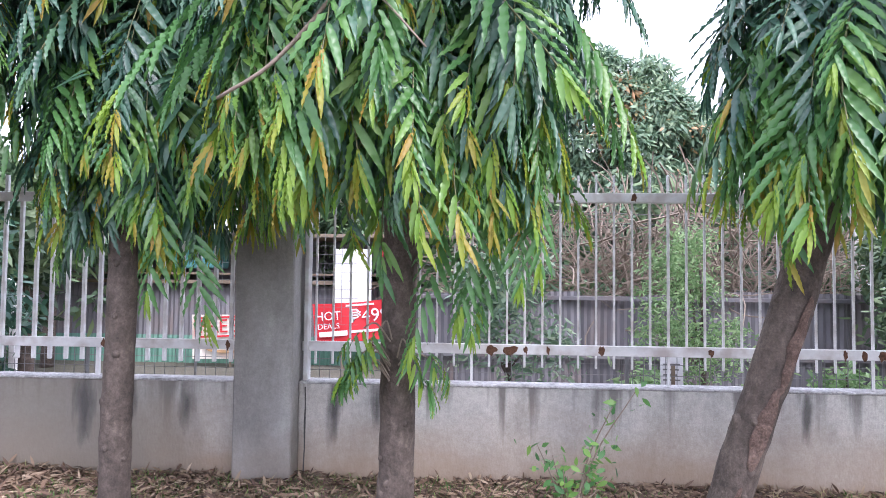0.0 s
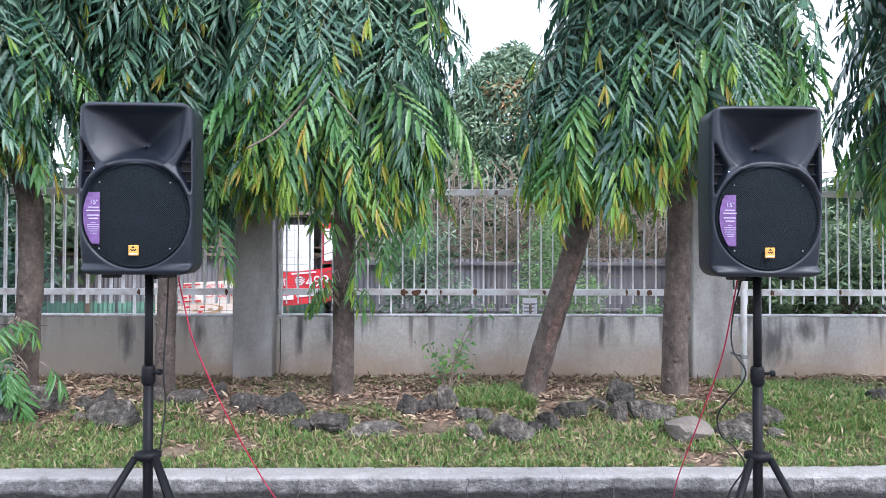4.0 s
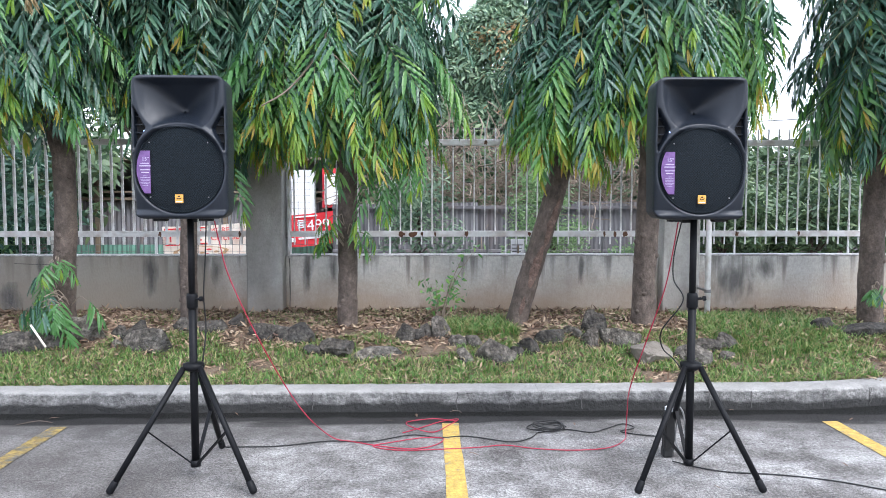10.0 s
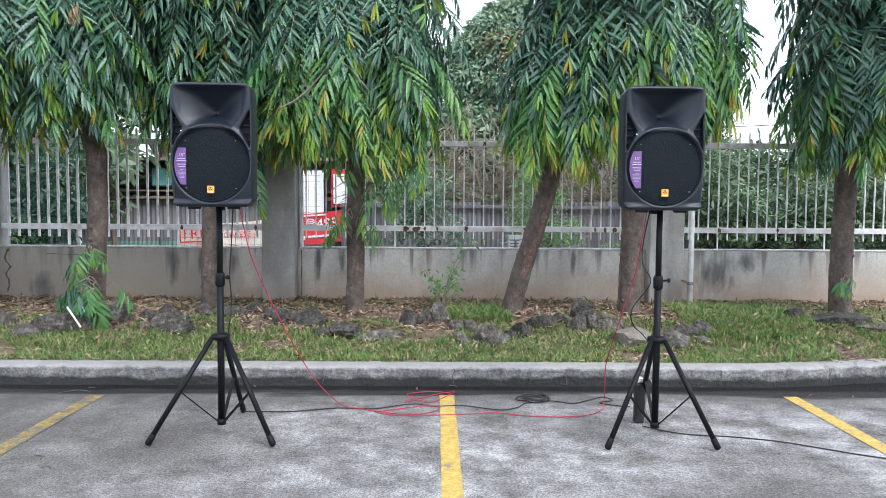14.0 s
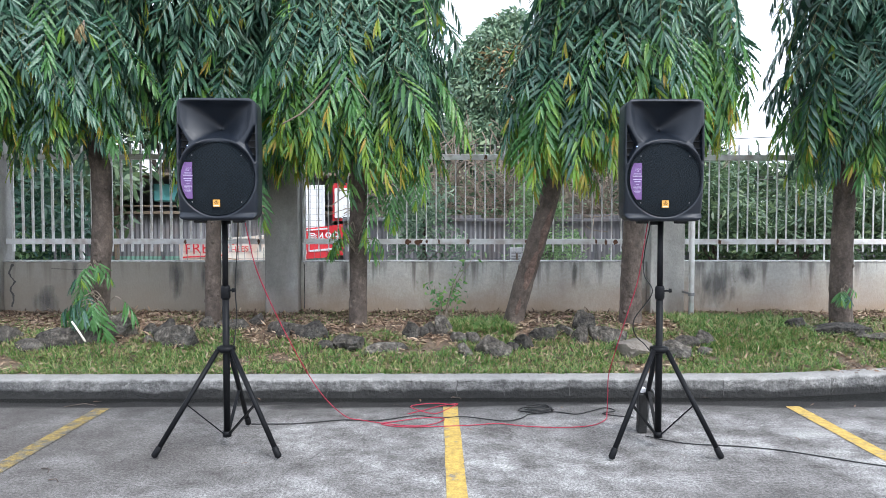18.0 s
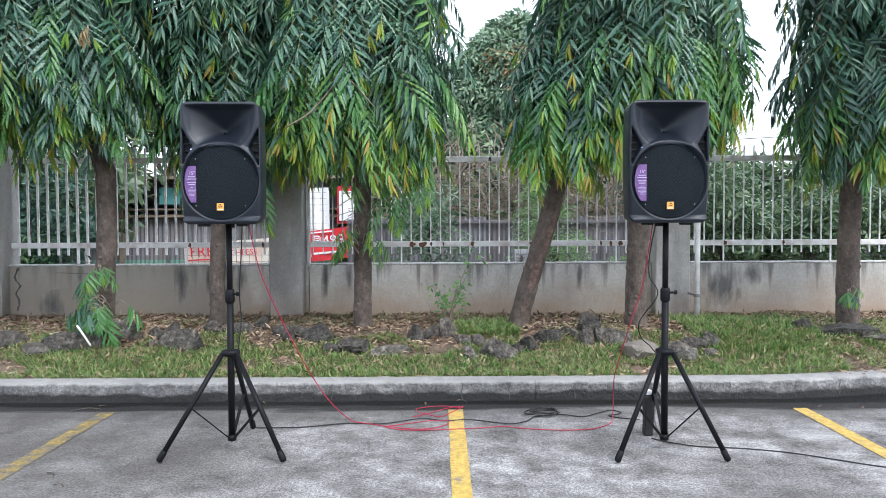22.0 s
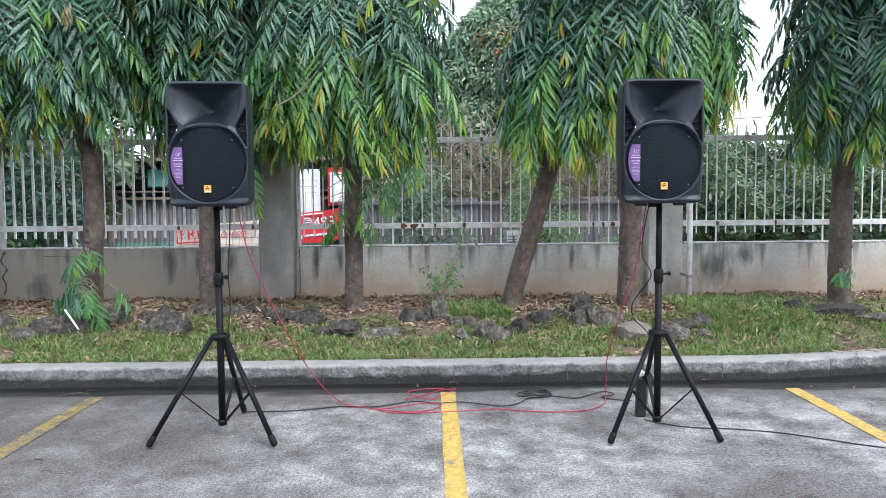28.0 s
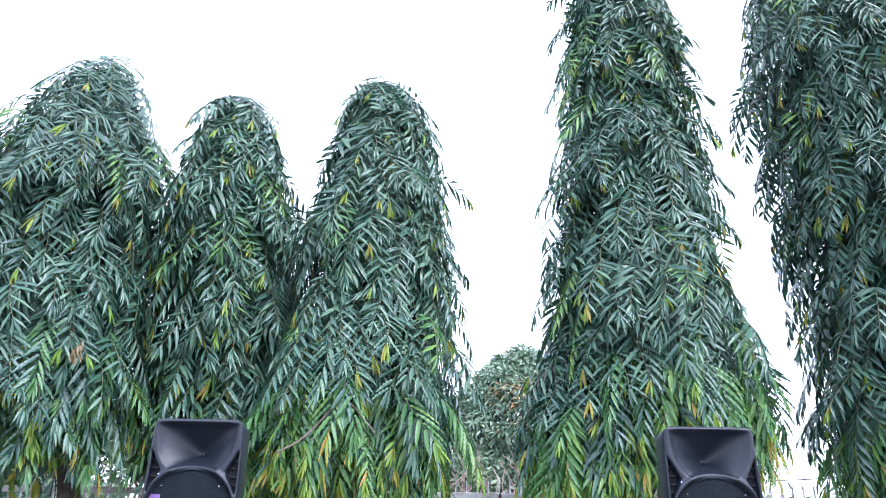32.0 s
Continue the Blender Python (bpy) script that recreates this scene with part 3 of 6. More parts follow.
FANS = [shoot(40 + k, 0.24 + 0.05 * (k % 3), 0.20 + 0.04 * (k % 3), 11 + k % 3, 0.185, 68) for k in range(6)]


def swarm_shoots(kinds, leaf, place, out, r, size, pick):
    """Sets shoots at places, facing outwards with some scatter. pick: 0 leaves, 1 tip bunch, 2 stalk. Returns a list of arrays."""
    n = len(place)
    if not n:
        return []
    q = np.random.RandomState(n)
    yaw = q.normal(0, 0.42, n)
    c, s = np.cos(yaw), np.sin(yaw)
    o = np.stack([out[:, 0] * c - out[:, 1] * s, out[:, 0] * s + out[:, 1] * c, np.zeros(n)], axis=1)
    tilt, roll = q.normal(0.06, 0.17, n), q.normal(0, 0.20, n)
    up = np.array([0, 0, 1.0])
    x = unit(o * np.cos(tilt)[:, None] + up * np.sin(tilt)[:, None])
    y = np.cross(np.broadcast_to(up, (n, 3)), o)
    y = unit(y * np.cos(roll)[:, None] + np.cross(x, y) * np.sin(roll)[:, None])
    m = bases(place, x, y, np.cross(x, y), size)
    kind = q.randint(0, len(kinds), n)
    chunks = []
    for k, sh in enumerate(kinds):
        mk = m[kind == k]
        if not len(mk):
            continue
        if pick == 2:
            chunks.append(swarm(*sh[2], mk))
        else:
            chunks.append(swarm(leaf[0], leaf[1], np.einsum("aij,bjk->abik", mk, sh[pick]).reshape(-1, 4, 4)))
    return chunks


LEAF_OLD, LEAF_YOUNG, LEAF_FRESH = fast_mesh("leaf", *HIGH, M_LEAF), fast_mesh("leaf", *HIGH, M_YOUNG), fast_mesh("leaf", *HIGH, M_FRESH)


def single_leaves(t, place, out, size, young, q, kinds=HANGING):
    """Shoots whose leaves are parts of the thing one by one."""
    for k in range(len(place)):
        turn = math.atan2(out[k][1], out[k][0]) + q.normal(0, 0.35)
        pm = np.array(Matrix.Translation(place[k]) @ Euler((q.normal(0, 0.14), q.normal(-0.05, 0.14), turn)).to_matrix().to_4x4() @ Matrix.Scale(size * q.uniform(0.85, 1.15), 4))
        sh = kinds[q.randint(0, len(kinds))]
        for group, mesh in ((sh[0], LEAF_OLD if k % 4 == 1 else LEAF_FRESH), (sh[1], LEAF_YOUNG if young[k] else LEAF_FRESH)):
            for m in group:
                leaf = new("leaf", mesh)
                leaf.parent = t
                leaf.matrix_basis = Matrix((pm @ m).tolist())


def mast_tree(trunk, trunk_r, profile, count, label, seed, hem=0.40, fine=True, young=0.13, singles=0, tips=0.45):
    """A mast tree: bare lower trunk, limbs, and a crown of hanging shoots. profile: rows of height, radius, axis x, axis y."""
    r = np.random.RandomState(seed)
    t = thing("mast_tree", label, "tree", at=trunk[0], group="row of mast trees")
    base = Vector(trunk[0])
    origin = np.array(base)
    prof = np.array(profile, float)
    zs, rs, xs, ys = prof.T
    rs = np.maximum(rs - 0.25, 0.05)
    zs = zs + 0.20 * np.linspace(1, 0, len(zs))
    pts = smooth_path(trunk, 9)
    n = len(pts)
    radii = []
    for i, p in enumerate(pts):
        k = i / (n - 1)
        flare = 0.35 * math.exp(-i * 0.9)
        radii.append(trunk_r * (1 - 0.10 * k + flare) * (1 + 0.05 * noise.noise((p.z * 5 + seed, 0, 0)) + 0.05 * noise.noise((p.z * 14 + seed, 7, 0))))
    top = Vector((xs[-1], ys[-1], zs[-1] - 0.25))
    mid = Vector((np.interp(zs[0] + 1.2, zs, xs), np.interp(zs[0] + 1.2, zs, ys), zs[0] + 1.2))
    up = smooth_path([pts[-1], mid, top], 5)
    g = Geo().tube([p - base for p in pts + up[1:]], radii + [trunk_r * 0.86 * (1 - 0.85 * (i + 1) / len(up)) for i in range(len(up) - 1)], 20)
    for i, v in enumerate(g.v):
        k = 1 + 0.07 * noise.noise((v[0] * 14, v[1] * 14, v[2] * 6 + seed)) + 0.03 * noise.noise((v[0] * 40, v[1] * 40, v[2] * 18 + seed))
        ax = pts[min(n - 1, i // 20)] - base if i // 20 < n else None
        if ax is not None:
            g.v[i] = (ax.x + (v[0] - ax.x) * k, ax.y + (v[1] - ax.y) * k, v[2])
    part("trunk", g, M_BARK, t, smooth=True)
    # healed branch stubs
    for k in range(7):
        i = int(r.uniform(2, n - 3))
        a = r.uniform(math.pi * 1.05, math.pi * 1.95)
        o = Vector((math.cos(a), math.sin(a), 0.15))
        c0 = pts[i] - base + o * radii[i] * 0.80
        q = trunk_r * r.uniform(0.16, 0.30)
        part("branch_scar", Geo().tube([c0, c0 + o * trunk_r * 0.22, c0 + o * trunk_r * 0.30], [q * 1.5, q, q * 0.45], 9), M_BARK, t, smooth=True)

    def ring(z, a, k):
        """A point of the crown at a height, an angle and a share of its radius."""
        o = np.stack([np.cos(a), np.sin(a), np.zeros(len(a))], axis=1)
        return np.stack([np.interp(z, zs, xs), np.interp(z, zs, ys), z], axis=1) + o * (np.interp(z, zs, rs) * k)[:, None] * np.array([1, 1.22, 1]), o

    # drooping branches over the shell, each with a row of shoots
    m = count // 6
    z0 = r.uniform(0, 1, m * 4) ** 1.15 * (zs[-1] - zs[0]) + zs[0]
    z0 = z0[r.uniform(0, rs.max(), m * 4) < np.interp(z0, zs, rs) + 0.10][:m]
    m = len(z0)
    th = r.uniform(0, 2 * np.pi, m)
    th[(np.sin(th) > 0.35) & (r.uniform(0, 1, m) < 0.5)] *= -1
    lump = np.array([noise.noise((math.cos(a) * 1.8, math.sin(a) * 1.8 + seed, z * 1.5)) for a, z in zip(th, z0)])
    full = r.uniform(0.84, 1.06, m) * (1 + 0.20 * lump)
    P, O, Z, S = [], [], [], []
    for j, (share, drop) in enumerate(((0.42, 0.30), (0.62, 0.30), (0.78, 0.24), (0.90, 0.12), (0.98, -0.04), (1.02, -0.20))):
        z = np.clip(z0 + drop * r.uniform(0.7, 1.2, m), zs[0], zs[-1] - 0.28)
        p, o = ring(z, th + r.normal(0, 0.16, m) + (0.22 if j % 2 else -0.22), full * share)
        P.append(p + np.array([0, 0, 0.34]))
        O.append(o)
        Z.append(z)
        S.append(np.full(m, share))
    place, out, zt, shell = np.concatenate(P), np.concatenate(O), np.concatenate(Z), np.concatenate(S)
    # the hem: a fringe of hanging shoots round the foot of the crown
    extra = int(95 * rs.max())
    pe, oe = ring(zs[0] + r.uniform(-0.02, 0.30, extra), r.uniform(math.pi * 0.9, math.pi * 2.1, extra), r.uniform(0.45, 1.08, extra))
    place, out = np.concatenate([place, pe + np.array([0, 0, 0.34])]), np.concatenate([out, oe])
    zt, shell = np.concatenate([zt, pe[:, 2]]), np.concatenate([shell, np.full(extra, 1.0)])
    n = len(zt)
    place = place - origin
    front = out[:, 1] < 0.15
    low = zt < zs[0] + hem
    hang = low | (r.uniform(0, 1, n) < 0.5)
    fresh = low & (shell > 0.6) & (r.uniform(0, 1, n) < 0.40 + 0.55 * tips) | (r.uniform(0, 1, n) < 0.05) & (shell > 0.85)
    tipped = (shell > 0.75) & (r.uniform(0, 1, n) < np.where(low, 0.45 + 0.6 * tips, young + 0.08))
    near = front & (zt < 2.75) & (shell > 0.7) & fine
    size = r.uniform(0.85, 1.18, n)
    old_parts, fresh_parts, young_parts, stalks = [], [], [], []
    for kinds, a in ((HANGING, hang), (FANS, ~hang)):
        for leaf, b in ((HIGH, near), (MID, ~near & front & (shell > 0.7)), (LOW, ~near & ~(front & (shell > 0.7)))):
            for c, dest in ((fresh, fresh_parts), (~fresh, old_parts)):
                for d, tip_dest in ((tipped, young_parts), (~tipped, dest)):
                    w = a & b & c & d
                    args = (place[w], out[w], r, size[w])
                    dest += swarm_shoots(kinds, leaf, *args, 0)
                    tip_dest += swarm_shoots(kinds, leaf, *args, 1)
                    if leaf is not LOW:
                        stalks += swarm_shoots(kinds, leaf, *args, 2)
    # the dim inside of the crown
    m = int(count * 0.30)
    zi = r.uniform(zs[0] + 0.25, zs[-1] - 0.4, m)
    pi, oi = ring(zi, r.uniform(0, 2 * np.pi, m), r.uniform(0.1, 0.72, m))
    old_parts += swarm_shoots(FANS, LOW, pi + np.array([0, 0, 0.30]) - origin, oi, r, r.uniform(1.05, 1.35, m), 0)
    part("crown", fast_mesh("crown", *joined(old_parts), M_LEAF), M_LEAF, t, "dense hanging dark green wavy-edged leaves")["kind"] = "stuff"
    part("fresh_foliage", fast_mesh("fresh_foliage", *joined(fresh_parts), M_FRESH), M_FRESH, t, "bright green leaves along the crown's hem")["kind"] = "stuff"
    part("young_foliage", fast_mesh("young_foliage", *joined(young_parts), M_YOUNG), M_YOUNG, t, "yellow-green young leaves at the shoot tips")["kind"] = "stuff"
    part("twig_mass", fast_mesh("twig_mass", *joined(stalks), M_STALK), M_STALK, t)["kind"] = "stuff"
    # shoots at the front of the hem, leaf by leaf
    if singles:
        pa, oa = ring(zs[0] + r.uniform(0.0, 0.55, singles), r.uniform(math.pi * 1.1, math.pi * 1.9, singles), np.full(singles, 1.08))
        single_leaves(t, pa + np.array([0, 0, 0.34]) - origin, oa, 1.0, r.uniform(0, 1, singles) < 0.35 + 0.5 * tips, r)
    # drooping limbs
    for k in range(16):
        z = zs[0] + 0.15 + (zs[-1] - zs[0]) * 0.75 * k / 16
        a = r.uniform(math.pi, 2 * math.pi)
        c = Vector((np.interp(z, zs, xs), np.interp(z, zs, ys), z))
        rr = float(np.interp(z, zs, rs))
        o = Vector((math.cos(a), math.sin(a), 0))
        pts2 = smooth_path([c + Vector((0, 0, 0.45)), c + o * rr * 0.5 + Vector((0, 0, 0.52)), c + o * rr * 0.95 + Vector((0, 0, 0.22)), c + o * rr * 1.10 + Vector((0, 0, -0.25))], 4)
        part("limb", Geo().tube([p - base for p in pts2], [0.012 - 0.009 * i / len(pts2) for i in range(len(pts2))], 6), M_TWIG, t, smooth=True)
    return t


mast_tree([(-0.345, 3.28, 0.24), (-0.335, 3.26, 0.7), (-0.33, 3.22, 1.2), (-0.32, 3.2, 1.75)], 0.082,
          [(1.74, 0.72, -0.34, 3.1), (1.99, 0.90, -0.33, 3.1), (2.4, 0.87, -0.32, 3.15), (3.2, 0.79, -0.29, 3.2), (4.2, 0.66, -0.28, 3.2), (5.0, 0.50, -0.30, 3.2), (5.42, 0.31, -0.30, 3.2), (5.6, 0.2, -0.30, 3.2)],
          1150, "straight mast tree with leafy side shoots low on its brown trunk", 1, singles=17, tips=0.6)
mast_tree([(1.04, 3.28, 0.24), (1.155, 3.22, 0.7), (1.30, 3.16, 1.2), (1.44, 3.1, 1.75)], 0.090,
          [(1.72, 0.50, 1.42, 2.95), (1.92, 0.62, 1.46, 2.95), (2.3, 0.56, 1.58, 3.0), (3.1, 0.42, 1.75, 3.1), (3.9, 0.15, 1.85, 3.1)],
          480, "mast tree with a leaning scarred brown trunk", 2, singles=16, tips=0.9, hem=0.25)
mast_tree([(2.15, 3.3, 0.24), (2.15, 3.28, 0.7), (2.16, 3.25, 1.2), (2.17, 3.22, 1.75)], 0.100,
          [(1.96, 0.64, 2.16, 3.15), (2.18, 0.98, 2.13, 3.15), (2.5, 0.98, 2.10, 3.2), (3.4, 0.86, 2.05, 3.2), (4.6, 0.74, 2.06, 3.2), (5.6, 0.68, 2.1, 3.2), (6.9, 0.52, 2.1, 3.2), (8.2, 0.08, 2.1, 3.2)],
          1650, "tall straight mast tree beside the concrete pier", 3, singles=14, tips=0.5, hem=0.30)
mast_tree([(4.1, 3.3, 0.24), (4.08, 3.28, 0.7), (4.07, 3.25, 1.2), (4.07, 3.22, 1.7)], 0.10,
          [(1.66, 0.70, 4.22, 3.1), (1.92, 0.95, 4.30, 3.1), (2.6, 0.94, 4.36, 3.2), (4.0, 0.92, 4.32, 3.2), (6.0, 0.92, 4.22, 3.2), (8.4, 0.1, 4.28, 3.2)],
          1800, "tall mast tree with dense dark hanging foliage", 4, fine=False, tips=0.25, hem=0.3)
mast_tree([(-1.68, 3.35, 0.24), (-1.67, 3.32, 0.7), (-1.65, 3.3, 1.2), (-1.64, 3.28, 1.75)], 0.072,
          [(1.66, 0.48, -1.6, 3.5), (1.9, 0.66, -1.6, 3.55), (2.6, 0.72, -1.58, 3.6), (3.2, 0.74, -1.56, 3.5), (4.0, 0.66, -1.62, 3.3), (4.9, 0.44, -1.7, 3.2), (5.4, 0.08, -1.72, 3.2)],
          1150, "slender mast tree in the shade of its neighbours", 5, singles=8, tips=0.15)
mast_tree([(-2.70, 3.3, 0.22), (-2.68, 3.28, 0.7), (-2.64, 3.26, 1.2), (-2.62, 3.22, 1.75)], 0.092,
          [(1.92, 0.60, -2.78, 2.98), (2.18, 0.88, -2.85, 2.98), (2.8, 1.0, -2.98, 3.1), (4.0, 1.0, -3.06, 3.2), (4.9, 0.68, -3.08, 3.2), (5.5, 0.36, -3.12, 3.2), (5.85, 0.2, -3.12, 3.2)],
          1250, "broad mast tree with dense dark foliage and a leafy base", 6, singles=8, tips=0.2, hem=0.25)
mast_tree([(-4.75, 3.4, 0.2), (-4.73, 3.35, 0.9), (-4.7, 3.3, 1.8)], 0.09,
          [(1.6, 0.6, -4.7, 3.1), (2.0, 0.9, -4.7, 3.1), (3.2, 0.95, -4.65, 3.2), (4.4, 0.7, -4.6, 3.2), (5.4, 0.1, -4.6, 3.2)],
          600, "mast tree with dense dark foliage at the end of the row", 7, fine=False, tips=0.15)


# ---------------------------------------------------------------- loudspeakers and stands
def inside(poly, x, z):
    """How far a point lies inside a convex polygon, edge by edge (negative outside)."""
    d = []
    for (ax, az), (bx, bz) in zip(poly, poly[1:] + poly[:1]):
        ex, ez = bx - ax, bz - az
        d.append(((x - ax) * -ez + (z - az) * ex) / math.hypot(ex, ez))
    return d


HORN = [(-0.120, 0.405), (0.120, 0.405), (0.190, 0.50), (0.196, 0.645), (-0.196, 0.645), (-0.190, 0.50)]
PORTS = [[(0.150, 0.418), (0.207, 0.305), (0.207, 0.527)], [(-0.150, 0.418), (-0.207, 0.527), (-0.207, 0.305)]]
THROAT = (0.0, 0.505)
WOOFER_Z, WOOFER_R = 0.228, 0.197


def face_depth(x, z):
    """How deep the moulded front lies behind its rim: a flared horn, the woofer's seat and two ports."""
    d, t = inside(HORN, x, z), inside(HORN, *THROAT)
    ratio = [a / b for a, b in zip(d, t)]
    y = 0.0
    if min(ratio) > 0:
        flare = [a ** p for a, p in zip(ratio, (2.1, 1.5, 1.15, 0.75, 1.15, 1.5))]
        k = -math.log(sum(math.exp(-11 * a) for a in flare)) / 11
        y = max(0.0, 0.150 * min(0.90, k + 0.05 * min(1.0, min(ratio) * 6)))
    q = math.hypot(x, z - WOOFER_Z)
    if q < WOOFER_R + 0.012:
        y = max(y, 0.014 * min(1, (WOOFER_R + 0.012 - q) / 0.012))
    y -= 0.013 * math.exp(-((q - WOOFER_R - 0.020) / 0.011) ** 2) * max(0.0, min(1.0, (z - WOOFER_Z - 0.06) / 0.08))
    for port in PORTS:
        e = min(inside(port, x, z))
        if e > 0:
            y = max(y, 0.05 * min(1, e / 0.006))
    # lower corners fall back a little
    if z < 0.30:
        y = max(y, 0.030 * max(0, min(1, (q - WOOFER_R - 0.012) / 0.09)) * min(1, (0.30 - z) / 0.15) * min(1, max(0, z - 0.022) / 0.02))
    return y


W2, H0, H1 = 0.218, 0.0, 0.662


def half_width(z):
    return W2 - 0.006 * abs(z / H1 - 0.55) * 2


def cabinet_mesh():
    """Moulded cabinet: a relief front and a body that narrows towards the back, with rounded corners."""
    nx, nz = 96, 146
    g = Geo()

    def corner(u, w):
        """Maps the unit square to a rectangle with rounded corners."""
        x, z = (u * 2 - 1) * half_width(w * H1), w * H1
        rc = 0.050
        hx = half_width(z)
        dx, dz = abs(x) - (hx - rc), max(rc - z, z - (H1 - rc))
        if dx > 0 and dz > 0:
            q = math.hypot(dx, dz)
            m = max(dx, dz)
            f = m / q
            x = math.copysign(hx - rc + dx * f, x)
            z = rc - dz * f if z < H1 / 2 else H1 - rc + dz * f
        return x, z

    for j in range(nz + 1):
        for i in range(nx + 1):
            x, z = corner(i / nx, j / nz)
            edge = min(half_width(z) - abs(x), z, H1 - z)
            roll = 0.016 * (1 - min(1, max(0, edge) / 0.016)) ** 2
            g.v.append((x, face_depth(x, z) + roll, z))
    g.f = [(j * (nx + 1) + i, j * (nx + 1) + i + 1, (j + 1) * (nx + 1) + i + 1, (j + 1) * (nx + 1) + i) for j in range(nz) for i in range(nx)]
    rim = [i for i in range(nx + 1)] + [(j + 1) * (nx + 1) - 1 for j in range(1, nz + 1)] + [nz * (nx + 1) + i for i in range(nx - 1, -1, -1)] + [j * (nx + 1) for j in range(nz - 1, 0, -1)]
    prev = rim
    for y, sx, sz in ((0.05, 1.0, 1.0), (0.16, 0.985, 0.995), (0.28, 0.78, 0.97), (0.345, 0.56, 0.93), (0.36, 0.50, 0.88)):
        ring = []
        for i in rim:
            vx, vy, vz = g.v[i]
            ring.append(len(g.v))
            g.v.append((vx * sx, y, (vz - 0.336) * sz + 0.336))
        n = len(rim)
        g.f += [(prev[k], ring[k], ring[(k + 1) % n], prev[(k + 1) % n]) for k in range(n)]
        prev = ring
    g.f.append(tuple(prev))
    return g


def disc(r, y, n=40, dome=0.0, rings=6, cz=0.0):
    g = Geo()
    g.v.append((0, y - dome, cz))
    for k in range(1, rings + 1):
        q = k / rings
        g.v += [(r * q * math.cos(a), y - dome * (1 - q * q), cz + r * q * math.sin(a)) for a in (2 * math.pi * i / n for i in range(n))]
    g.f += [(0, 1 + i, 1 + (i + 1) % n) for i in range(n)]
    g.f += [(1 + (k - 1) * n + i, 1 + k * n + i, 1 + k * n + (i + 1) % n, 1 + (k - 1) * n + (i + 1) % n) for k in range(1, rings) for i in range(n)]
    return g


def text_mesh(body, size, mat):
    """Built-in lettering as a mesh, facing -y, its origin at the middle."""
    c = bpy.data.curves.new("lettering", "FONT")
    c.body, c.size, c.align_x, c.align_y, c.extrude, c.resolution_u = body, size, "CENTER", "CENTER", 0.0006, 3
    tmp = new("lettering", c)
    me = bpy.data.meshes.new_from_object(tmp.evaluated_get(bpy.context.evaluated_depsgraph_get()))
    bpy.data.objects.remove(tmp)
    me.transform(pose(0, 0, 0, 90, 0, 0))
    me.materials.clear()
    me.materials.append(mat)
    return me


M_LED = bpy.data.materials.new("blue_led")
M_LED.use_nodes = True
M_LED.node_tree.nodes["Principled BSDF"].inputs["Emission Color"].default_value = (0.25, 0.4, 1.0, 1)
M_LED.node_tree.nodes["Principled BSDF"].inputs["Emission Strength"].default_value = 2.5
CABINET = cabinet_mesh().mesh("cabinet", M_PLASTIC, True)


